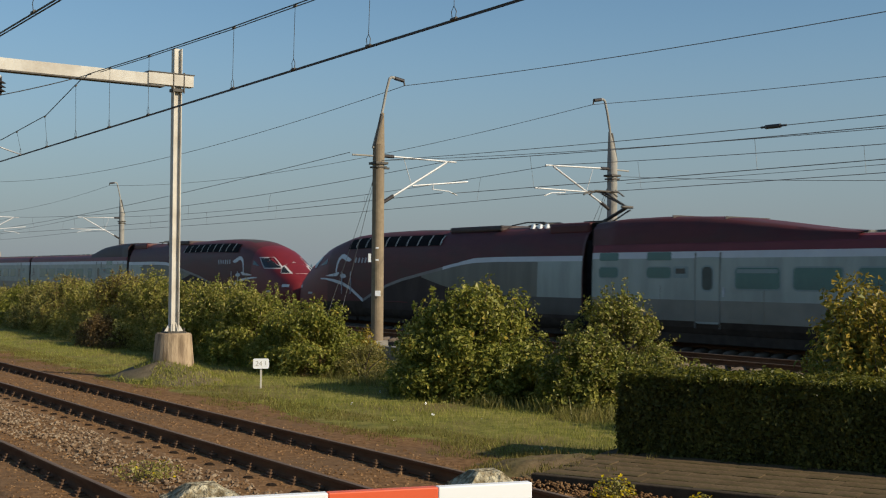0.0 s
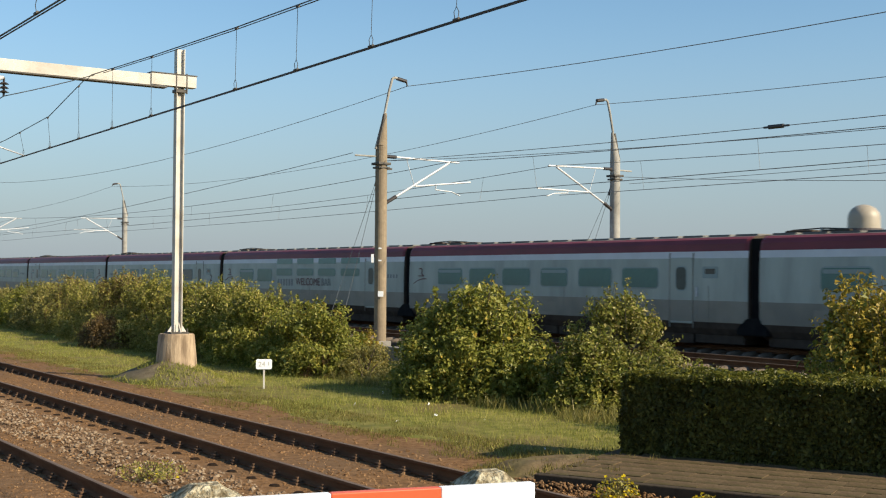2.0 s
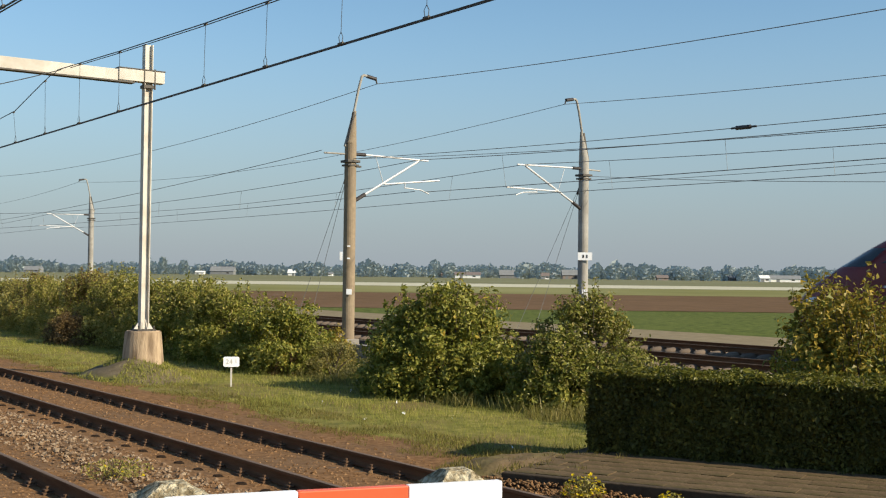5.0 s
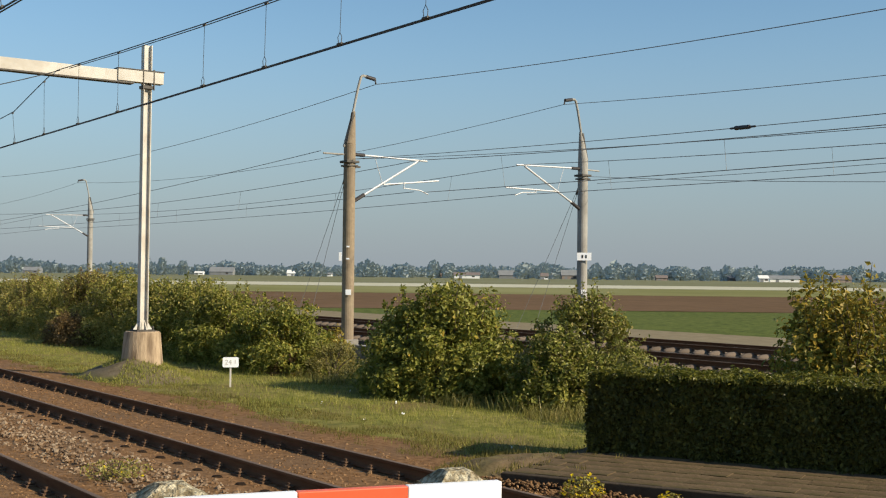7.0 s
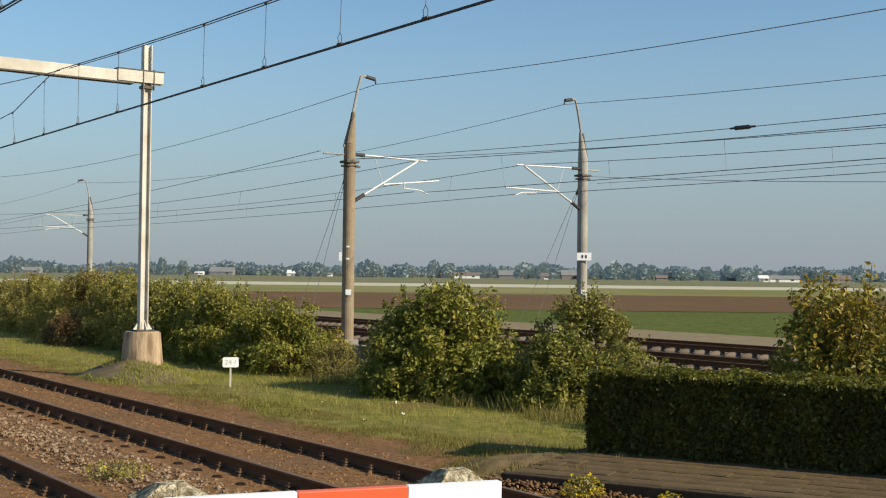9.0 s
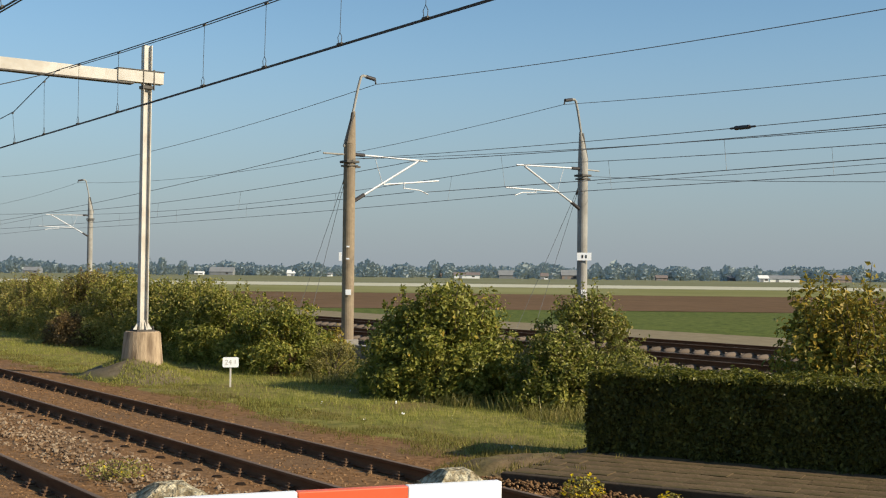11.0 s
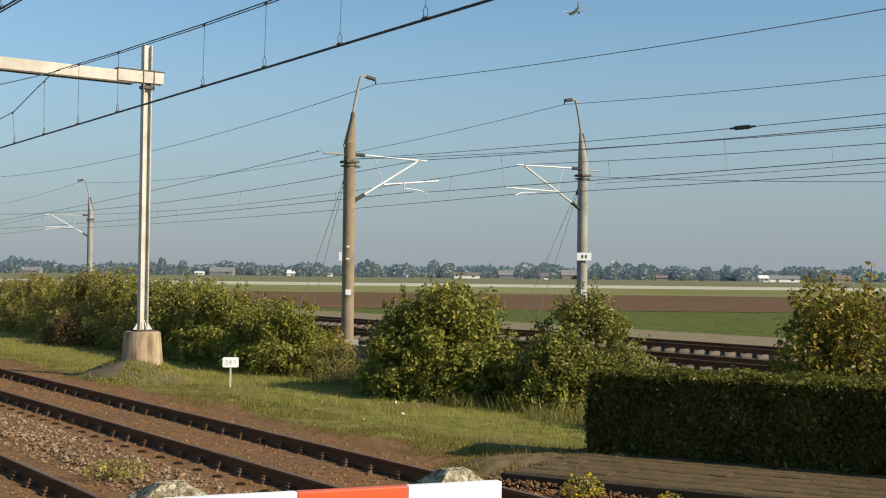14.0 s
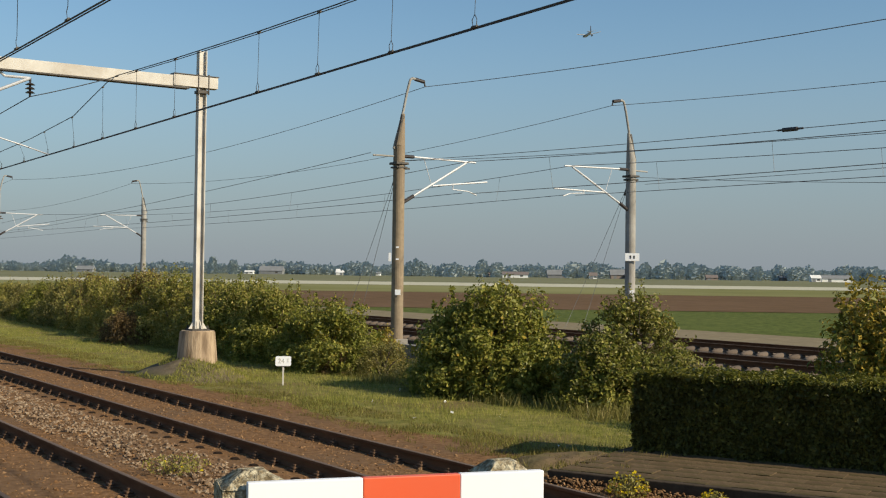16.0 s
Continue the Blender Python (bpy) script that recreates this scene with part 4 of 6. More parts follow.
def build_train():
    mid = [(-6.1, 1.62), (-3.95, 1.62), (-1.84, 1.62), (0.33, 1.42), (2.48, 1.62), (4.66, 1.62)]
    flip = [(-x, w) for x, w in mid]
    a = build_coach(18.7, mid, (6.5,), (7.7,), "silver coach with burgundy roof band and white line", emblem=-8.2)
    b = build_coach(18.7, flip, (-6.5,), (-7.7,), "silver coach with burgundy roof band and tinted windows", words=7.9, numeral=-8.0)
    bar = build_coach(18.7, [(-6.06, 1.62), (-3.94, 1.62)], (6.55,), (), "silver buffet coach with lettering below its windows", bar=True, emblem=-8.2, words=8.05,
                      slim=((-1.77, 1.64), (0.4, 1.64), (2.55, 1.64), (4.7, 1.64)))
    domed = build_coach(18.7, mid, (6.5,), (7.7,), "silver coach with a domed antenna on its roof", dome=-6.6, dark=(3,))
    worded = build_coach(18.7, mid, (6.5,), (7.7,), "silver coach with burgundy roof band and faint wording", words=-7.9, numeral=8.1, dark=(5,))
    marked = build_coach(18.7, flip, (-6.5,), (-7.7,), "silver coach with a thin emblem and a dark numeral", emblem=8.0, numeral=-8.0)
    end_mid = [(-3.5, 1.63), (-1.37, 1.63), (0.78, 1.63), (2.93, 1.63), (5.06, 1.60), (7.2, 1.63)]
    slim = ((-9.83, 0.9), (-7.5, 1.05))
    end_l = build_coach(21.845, end_mid, (-5.43,), (-6.55,), "silver end coach with a burgundy raised roof end", hump=-1, slim=slim, emblem=9.3)
    end_r = build_coach(21.845, [(3.62, 0.78)] + [(-x, w) for x, w in end_mid[1:]], (5.43, 9.65), (6.55,), "silver end coach with a burgundy raised roof end", hump=1, slim=[(7.5, 1.05)], emblem=-9.8)
    p_up = build_power_car("burgundy power car with a white line, pantograph raised", True, M["nose_red"], M["dark_glass"])
    # same type of car, but its rims carry the painted sun glare
    p_dn = build_power_car("burgundy power car with sunlit red painted on its nose, pantograph folded", False, M["frame_grey"], M["dark_glass"])
    far = pose(0, 0, 0)
    # leading set: its last power car and two coaches
    CARS.append((p_up, 0.09, False))
    CARS.append((end_l, 22.15 + 10.92, False))
    CARS.append((copy_thing(a, far), 44.0 + 9.35, False))
    # following set
    CARS.append((p_dn, -0.09, True))
    CARS.append((end_r, -22.15 - 10.92, False))
    order = [domed, a, bar, worded, marked, b]
    for i, car in enumerate(order):
        CARS.append((car, -44.0 - 9.35 - 18.7 * i, False))
    CARS.append((copy_thing(end_l, far), -156.2 - 10.92, False))
    CARS.append((copy_thing(p_up, far), -200.19 + 0.09, False))


build_train()

# ---------------------------------------------------------------- portal and wires over the near tracks
PORTAL_X = -26.94
INS_Y, INS_Z = 6.90, 5.88     # insulator under the beam


def h_column(x, y, z0, z1, w=0.18, t=0.010):
    bm = bmesh.new()
    for e in (-1, 1):
        box(bm, x - w / 2, x + w / 2, y + e * w / 2 - t, y + e * w / 2 + t, z0, z1)
    box(bm, x - t / 2, x + t / 2, y - w / 2 + t, y + w / 2 - t, z0, z1)
    return bm


def mound_z(x, y):
    """Height of the soil mound, x and y from its middle."""
    d = math.sqrt((x / 2.0) ** 2 + (y / 1.25) ** 2)
    return -0.47 + 0.58 * max(0.0, 1 - d) ** 0.8 + (0.18 * noise.noise((x * 1.5, y * 1.5, 5)) + 0.06 * noise.noise((x * 5, y * 5, 9))) * max(0, 1 - d)


def build_portal():
    p = thing("catenary_portal", "cream painted steel portal with a horizontal beam on concrete footings", "catenary portal")
    for y, ztop in ((10.95, 7.36), (-3.2, 7.36)):
        part("column", h_column(PORTAL_X, y, 0.66, ztop), M["paint_cream"], p, "cream steel H-column")
        bm = bmesh.new()
        box(bm, PORTAL_X - 0.22, PORTAL_X + 0.22, y - 0.22, y + 0.22, 0.66, 0.70)
        for e in (-1, 1):
            for g in (-1, 1):
                rod(bm, (PORTAL_X + e * 0.18, y + g * 0.18, 0.66), (PORTAL_X + e * 0.18, y + g * 0.18, 0.78), 0.022, sides=6)
        part("base_plate", bm, M["steel_dark"], p, "rusty base plate with bolts")
        for e, g in ((-1, 0), (1, 0), (0, 1), (0, -1)):
            bm = bmesh.new()
            vs = [bm.verts.new(c) for c in ((PORTAL_X + e * 0.09, y + g * 0.09, 0.70), (PORTAL_X + e * 0.24, y + g * 0.24, 0.70), (PORTAL_X + e * 0.09, y + g * 0.09, 0.92))]
            f = bm.faces.new(vs)
            r = bmesh.ops.extrude_face_region(bm, geom=[f])
            off = Vector((-g * 0.02, e * 0.02, 0))
            bmesh.ops.translate(bm, vec=off, verts=[q for q in r["geom"] if isinstance(q, bmesh.types.BMVert)])
            bmesh.ops.recalc_face_normals(bm, faces=bm.faces)
            part("gusset", bm, M["paint_cream"], p)
        # footing: tapered block
        bm = bmesh.new()
        r = bmesh.ops.create_cone(bm, cap_ends=True, segments=28, radius1=0.525, radius2=0.415, depth=1.25)
        bmesh.ops.translate(bm, vec=(PORTAL_X, y, 0.66 - 0.625), verts=bm.verts)
        rim = [e for e in bm.edges if all(v.co.z > 0.6 for v in e.verts)]
        bmesh.ops.bevel(bm, geom=rim, offset=0.025, segments=2, affect="EDGES")
        part("footing", bm, M["concrete_pink"], p, "weathered round concrete footing")
        bm = bmesh.new()
        box(bm, PORTAL_X - 0.125, PORTAL_X + 0.125, y - 0.13, y + 0.13, 6.33, 6.40)
        for g in (-1, 1):
            rod(bm, (PORTAL_X + 0.13, y + g * 0.13, 6.30), (PORTAL_X + 0.13, y + g * 0.13, 6.78), 0.02, sides=6)
        part("clamp", bm, M["steel_dark"], p, "dark clamp under the beam")
    beam = bmesh.new()
    box(beam, PORTAL_X - 0.11, PORTAL_X + 0.11, -3.6, 10.6, 6.44, 6.70, bevel=0.008)
    part("beam", beam, M["paint_cream"], p, "long cream box beam")
    part("beam_end", boxed(PORTAL_X - 0.10, PORTAL_X + 0.135, 10.2, 11.32, 6.46, 6.73, bevel=0.006), M["paint_cream"], p)
    part("beam_cap", boxed(PORTAL_X - 0.13, PORTAL_X + 0.15, 10.2, 11.34, 6.733, 6.755), M["steel_dark"], p)
    part("beam_flange", boxed(PORTAL_X - 0.12, PORTAL_X + 0.125, -3.6, 10.6, 6.41, 6.436), M["steel_dark"], p, "dark lower flange of the beam")
    # cable bracket and insulator under the beam
    arm = rods((PORTAL_X, INS_Y - 0.52, 6.3), (PORTAL_X + 0.1, INS_Y, INS_Z + 0.41), 0.03)
    rod(arm, (PORTAL_X + 0.1, INS_Y, INS_Z + 0.41), (PORTAL_X, INS_Y - 1.9, INS_Z - 0.5), 0.035)
    rod(arm, (PORTAL_X, INS_Y - 0.7, 6.45), (PORTAL_X, INS_Y - 0.52, 6.3), 0.03)
    part("bracket_arm", arm, M["galvanised"], p)
    ins = bmesh.new()
    rod(ins, (PORTAL_X + 0.1, INS_Y, INS_Z), (PORTAL_X + 0.1, INS_Y, INS_Z + 0.41), 0.025)
    for k in range(3):
        rod(ins, (PORTAL_X + 0.1, INS_Y, INS_Z + 0.08 + 0.09 * k), (PORTAL_X + 0.1, INS_Y, INS_Z + 0.12 + 0.09 * k), 0.11, 0.05, sides=14)
    part("insulator", ins, M["insulator"], p, "dark ribbed insulator")
    # mound of sandy soil round the visible footing
    bm = bmesh.new()
    r = bmesh.ops.create_grid(bm, x_segments=28, y_segments=20, size=1)
    for v in bm.verts:
        x, y = v.co.x * 2.0, v.co.y * 1.25
        v.co = (PORTAL_X + x - 0.15, 10.85 + y, mound_z(x, y))
    tagged(as_object("soil_mound", bm, M["soil"], smooth=True), "low mound of grey sandy soil round the footing", "mound", kind="structure")


M["soil"] = mat("soil", [(0.13, 0.10, 0.06), (0.20, 0.16, 0.105)], 5, 0.95, bump=1.0, spec=0.1, second=(1.1, (0.13, 0.135, 0.032), 0.9))
build_portal()


def near_contact(x):
    """Place of the near contact wire above x."""
    return (x, 8.8 - 0.02 * (x + 27), 5.17 + 0.002 * (x + 27))


def near_messenger(x):
    z = along([(-75, 5.5), (-60, 5.42), (-48, 5.45), (-40, 5.52), (-34, 5.70), (-30, 5.93), (-28.2, 6.30), (-27, 6.53), (-23, 6.375), (-19, 6.255), (-15.5, 6.185), (-10, 6.17), (0, 6.2), (28, 6.5)], x)
    y = along([(-75, 8.9), (-27, 8.8), (28, 7.8)], x)
    return (x, y, z)


def build_near_wires():
    w = thing("overhead_line", "dark twin cable and contact wire with droppers above a track", "overhead wire")
    part_xs = [-75 + 1.0 * i for i in range(104)]
    tube("messenger_cable", [near_messenger(x) for x in part_xs], 0.011, M["wire"], w)
    tube("messenger_cable", [(lambda p: (p[0], p[1] + 0.02, p[2] - 0.030))(near_messenger(x)) for x in part_xs if x > -27], 0.009, M["wire"], w)
    tube("contact_wire", [near_contact(x) for x in part_xs], 0.011, M["wire"], w)
    tube("contact_wire", [(lambda p: (p[0], p[1] + 0.05, p[2]))(near_contact(x)) for x in part_xs], 0.009, M["wire"], w)
    for x in (-48, -44.5, -41, -38, -35.2, -32.6, -30.1, -27.7, -25.3, -22.9, -18.8, -16.5, -14.2, -12.1, -9.6, -6.5, -3, 1, 5):
        a, b = near_messenger(x), near_contact(x)
        tube("dropper", [a, (b[0], b[1], b[2] + 0.16)], 0.0045, M["wire"], w)
        tube("dropper_clip", [(b[0] - 0.03, b[1], b[2]), (b[0] - 0.055, b[1], b[2] + 0.11), (b[0], b[1], b[2] + 0.17), (b[0] + 0.05, b[1], b[2] + 0.10), (b[0] + 0.03, b[1], b[2])], 0.006, M["wire"], w)
        bm = rods((b[0] - 0.06, b[1], b[2] + 0.01), (b[0] + 0.06, b[1], b[2] + 0.01), 0.022, sides=6)
        part("wire_clamp", bm, M["steel_dark"], w)
        bm = rods((a[0] - 0.04, a[1], a[2] - 0.02), (a[0] + 0.04, a[1], a[2] - 0.02), 0.022, sides=6)
        part("wire_clamp", bm, M["steel_dark"], w)
    # cable drawn over to the insulator under the beam and on beyond it
    tube("tie_cable", hang((-26.6, 8.8, 6.50), (PORTAL_X + 0.1, INS_Y, INS_Z), 0.02, 10) + hang((PORTAL_X + 0.1, INS_Y, INS_Z), (-60, 5.6, 5.5), 0.5, 16)[1:], 0.011, M["wire"], w)
    tube("registration_arm", [(PORTAL_X, INS_Y - 1.9, INS_Z - 0.5), (-32.5, 6.4, 5.62), (-32.5, 7.4, 5.58), (-32.5, 8.3, 5.34), (-32.5, 8.9, 5.16)], 0.02, M["galvanised"], w)
    v = thing("overhead_line", "dark contact wire and carrying cable with droppers above the platform track", "overhead wire")
    xs = [-75 + 3.0 * i for i in range(36)]
    tube("contact_wire", [(x, 4.12, 5.15) for x in xs], 0.012, M["wire"], v)
    tube("contact_wire", [(x, 4.17, 5.15) for x in xs], 0.010, M["wire"], v)
    tube("messenger_cable", [(x, 4.12, 6.0 + 0.0006 * (x - 0) ** 2) for x in xs], 0.012, M["wire"], v)
    for x in (-40, -35, -30, -25, -20.5, -17, -14.6, -12.2, -9, -5):
        tube("dropper", [(x, 4.12, 5.15), (x - 0.05, 4.12, 5.27), (x, 4.12, 5.33), (x, 4.12, 6.0 + 0.0006 * x * x)], 0.005, M["wire"], v)
        part("wire_clamp", rods((x - 0.06, 4.12, 5.16), (x + 0.06, 4.12, 5.16), 0.024, sides=6), M["steel_dark"], v)


build_near_wires()

# ---------------------------------------------------------------- masts and wires of the far railway
SPAN = 54.2
MAST_X = [-34.1 + SPAN * k for k in range(-3, 2)]


def mast(x, y, out, label, shaft, anchored=False, plates=()):
    """A mast whose bracket reaches towards out (+1 or -1 along Y)."""
    p = thing("catenary_mast", label, "catenary mast", "masts of the far railway")
    zb, up = (-0.14, 0.0) if out > 0 else (-0.35, 0.2)
    p.matrix_basis = pose(0, 0, up)
    zb -= up
    sh = bmesh.new()
    rod(sh, (x, y, zb), (x, y, 6.35), 0.205, 0.195, sides=20)
    part("shaft", sh, shaft, p, "tall concrete shaft", smooth=False)
    tip = bmesh.new()
    rod(tip, (x, y, 6.35), (x, y + 0.14 * out, 7.45), 0.195, 0.055, sides=20)
    part("shaft_tip", tip, shaft, p, "tapered tip of the shaft")
    part("base_plate", boxed(x - 0.27, x + 0.27, y - 0.27, y + 0.27, zb - 0.3, zb + 0.035, bevel=0.015), M["concrete"], p)
    arm = bmesh.new()
    pts = [(x, y - 0.22 * out, 6.25), (x, y - 0.02 * out, 6.95), (x, y + 0.13 * out, 7.5), (x, y + 0.28 * out, 8.2), (x, y + 0.40 * out, 8.62), (x, y + 0.48 * out, 8.68), (x, y + 0.64 * out, 8.66)]
    for a, b in zip(pts, pts[1:]):
        rod(arm, a, b, 0.045, sides=8)
    part("top_arm", arm, M["mast_grey"], p, "curved grey steel arm")
    part("tip_strut", rods((x + 0.06, y - 0.15 * out, 6.35), (x + 0.04, y + 0.08 * out, 7.4), 0.06, sides=6), M["steel_dark"], p, "dark steel strut at the tip")
    ins = rods((x, y + 0.60 * out, 8.66), (x, y + 0.96 * out, 8.60), 0.065, sides=10)
    rod(ins, (x, y + 0.96 * out, 8.62), (x, y + 1.0 * out, 8.44), 0.03, sides=6)
    part("top_insulator", ins, M["insulator"], p, "dark insulator")
    br = bmesh.new()
    box(br, x - 0.24, x + 0.24, y - 0.24, y + 0.24, 5.72, 5.80, bevel=0.01)
    box(br, x - 0.21, x + 0.21, y - 0.21, y + 0.21, 5.60, 5.66, bevel=0.01)
    box(br, x - 0.05, x + 0.05, y + out * 0.05 - 0.22, y + out * 0.05 + 0.35, 5.58, 5.64)
    part("bracket", br, M["steel_dark"], p, "rusty bracket round the shaft")
    track = HSL[0] if out > 0 else HSL[1]
    reach = abs(track - y)
    top = bmesh.new()
    rod(top, (x, y + 0.55 * out, 6.02), (x, y + (reach + 0.35) * out, 5.98), 0.03)
    part("top_tube", top, M["galvanised"], p, "galvanised bracket tube")
    part("tube_insulator", rods((x, y + 0.18 * out, 6.02), (x, y + 0.58 * out, 6.02), 0.06, sides=10), M["insulator"], p)
    dg = rods((x, y + 0.55 * out, 4.68), (x, y + (reach - 0.05) * out, 5.95), 0.038)
    part("diagonal_tube", dg, M["galvanised"], p, "galvanised diagonal tube")
    part("tube_insulator", rods((x, y + 0.15 * out, 4.45), (x, y + 0.58 * out, 4.70), 0.065, sides=10), M["insulator"], p)
    st = rods((x, y + 1.35 * out, 5.08), (x, y + (reach + 0.85) * out, 5.22 + 0.11 * out), 0.028)
    rod(st, (x, y + 1.0 * out, 5.96), (x, y + 1.3 * out, 5.14), 0.012)
    part("registration_tube", st, M["galvanised"], p)
    ra = rods((x, y + (reach - 0.6) * out, 5.14), (x, y + (reach - 0.62) * out, 4.98), 0.018)
    rod(ra, (x, y + (reach - 0.62) * out, 5.0), (x, y + (reach + 0.05) * out, 4.96), 0.018)
    rod(ra, (x, y + (reach + 0.05) * out, 4.96), (x, y + (reach + 0.4) * out, 4.84), 0.02)
    part("steady_arm", ra, M["galvanised"], p)
    if anchored:
        an = rods((x, y - 0.1 * out, 6.0), (x - 0.1, y - 0.95 * out, 6.0), 0.03)
        part("anchor_arm", an, M["mast_grey"], p)
        for dx in (2.7, 3.8):
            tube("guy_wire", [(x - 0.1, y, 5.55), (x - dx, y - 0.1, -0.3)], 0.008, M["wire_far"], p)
        rod_i = rods((x - 0.17, y, 5.4), (x - 0.36, y, 5.05), 0.05)
        part("guy_insulator", rod_i, M["insulator"], p)
    for z, w, h, dxp, mt in plates:
        bm = boxed(-w / 2, w / 2, -0.012, 0.012, -h / 2, h / 2, bevel=0.004)
        o = part("plate", bm, M[mt], p, "small white plate")
        o.matrix_basis = pose(x + 0.205 + dxp, y - 0.15 + dxp * 1.2, z, 0, 0, 54)
        if w > 0.3:
            for k in (-0.5, 0.5):
                b = part("number_bar", boxed(-0.03, 0.03, -0.004, 0.004, -0.06, 0.06), M["black_paint"], o)
                b.matrix_basis = pose(k * 0.14, -0.016, 0)
    return p


def build_far_line():
    for k, x in enumerate(MAST_X):
        near_by = abs(x + 34.1) < 1
        far_label = "slender concrete catenary mast with a galvanised bracket"
        mast(x, 20.95, 1, "brown concrete catenary mast with guy wires and white plates" if near_by else far_label, M["mast_concrete"] if near_by else M["mast_grey"], near_by,
             ((2.62, 0.09, 0.28, -0.16, "white_paint"), (2.95, 0.10, 0.05, 0.0, "white_paint"), (2.55, 0.10, 0.05, 0.0, "white_paint"), (1.45, 0.18, 0.18, 0.02, "white_paint")) if near_by else ())
        mast(x - 0.5, 31.85, -1, "grey concrete catenary mast with guy wires and a white plate" if near_by else far_label, M["mast_grey"], near_by,
             ((2.62, 0.55, 0.30, 0.03, "white_paint"), (1.25, 0.18, 0.18, 0.02, "white_paint")) if near_by else ())
    for y, out, nm in ((HSL[0], 1, "near"), (HSL[1], -1, "far")):
        w = thing("overhead_line", "thin catenary wires with droppers above the far railway", "overhead wire", "far overhead lines")
        ends = MAST_X if out > 0 else [q - 0.5 for q in MAST_X]
        ym = 20.95 if out > 0 else 31.85
        for a, b in zip(ends, ends[1:]):
            stag, z0 = 0.2, (0.0 if out > 0 else 0.2)
            mes = hang((a, y, z0 + 6.0), (b, y, z0 + 6.0), 0.55)
            con = hang((a, y + stag, z0 + 4.9), (b, y - stag, z0 + 4.9), 0.14)
            fee = hang((a, ym + out, z0 + 8.44), (b, ym + out, z0 + 8.44), 0.86)
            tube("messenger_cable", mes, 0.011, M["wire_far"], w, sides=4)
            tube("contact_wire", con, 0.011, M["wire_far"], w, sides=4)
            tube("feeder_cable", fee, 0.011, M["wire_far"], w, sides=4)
            for i in range(2, 24, 4):
                tube("dropper", [mes[i], con[i]], 0.006, M["wire_far"], w, sides=3)
    # tensioned ends that leave the overlap and are tied back at the masts
    w = thing("anchor_wire", "tensioned wires with a dark insulator tied back to the masts", "overhead wire")
    x0, x1 = MAST_X[3], MAST_X[4]
    tie = hang((x0, 20.95, 5.85), (x1, 23.75, 6.1), 0.5)
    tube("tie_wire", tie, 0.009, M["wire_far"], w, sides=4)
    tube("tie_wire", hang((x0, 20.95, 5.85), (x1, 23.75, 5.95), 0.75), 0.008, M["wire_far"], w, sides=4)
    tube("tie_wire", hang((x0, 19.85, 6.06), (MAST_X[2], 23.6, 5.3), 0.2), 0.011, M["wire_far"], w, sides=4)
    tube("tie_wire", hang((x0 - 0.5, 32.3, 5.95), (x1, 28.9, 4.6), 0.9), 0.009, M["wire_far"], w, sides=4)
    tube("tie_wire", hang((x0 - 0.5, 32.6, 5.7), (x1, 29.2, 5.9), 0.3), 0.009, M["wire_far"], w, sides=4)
    i0 = min(range(len(tie)), key=lambda i: abs(tie[i].x + 18.6))
    a, b = tie[i0], tie[i0 + 1]
    d = (b - a).normalized()
    bm = rods(a - d * 0.2, a + d * 0.2, 0.05, sides=10)
    rod(bm, a - d * 0.34, a + d * 0.36, 0.025, sides=6)
    part("wire_insulator", bm, M["insulator"], w, "dark brown insulator in the wire")


build_far_line()

# ---------------------------------------------------------------- plants
M["leaf_green"] = leaf_mat("leaf_green", [(0.092, 0.110, 0.017), (0.205, 0.216, 0.036), (0.43, 0.385, 0.092)])
M["leaf_olive"] = leaf_mat("leaf_olive", [(0.165, 0.158, 0.036), (0.30, 0.272, 0.068), (0.49, 0.41, 0.125)])
M["leaf_yellow"] = leaf_mat("leaf_yellow", [(0.165, 0.145, 0.022), (0.31, 0.25, 0.042), (0.52, 0.345, 0.058)])
M["leaf_brown"] = leaf_mat("leaf_brown", [(0.109, 0.070, 0.029), (0.172, 0.117, 0.047), (0.265, 0.172, 0.078)])
M["leaf_pale"] = leaf_mat("leaf_pale", [(0.112, 0.114, 0.024), (0.222, 0.206, 0.06), (0.42, 0.34, 0.125)])
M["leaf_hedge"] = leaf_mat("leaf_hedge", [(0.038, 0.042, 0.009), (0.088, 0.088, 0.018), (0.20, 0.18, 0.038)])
# hedge leaves again, with the sun on the top put into the colour
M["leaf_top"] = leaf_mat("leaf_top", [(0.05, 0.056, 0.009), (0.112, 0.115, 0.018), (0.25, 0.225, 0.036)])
# near-black, standing in for the shade between the hedge's leaves
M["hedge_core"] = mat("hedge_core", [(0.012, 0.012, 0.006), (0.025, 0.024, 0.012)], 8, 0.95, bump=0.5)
M["grass_blade"] = leaf_mat("grass_blade", [(0.145, 0.165, 0.034), (0.26, 0.265, 0.058), (0.45, 0.39, 0.12)], 0.6, 0.3)
M["grass_dry"] = leaf_mat("grass_dry", [(0.10, 0.085, 0.022), (0.17, 0.15, 0.04), (0.26, 0.20, 0.075)], 0.6, 0.3)
M["flower_yellow"] = leaf_mat("flower_yellow", [(0.50, 0.36, 0.01), (0.65, 0.50, 0.02)], 0.5)
# leaves of the far woods: distance haze is put into this pale grey
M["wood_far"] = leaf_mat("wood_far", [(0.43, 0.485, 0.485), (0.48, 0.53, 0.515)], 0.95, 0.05)


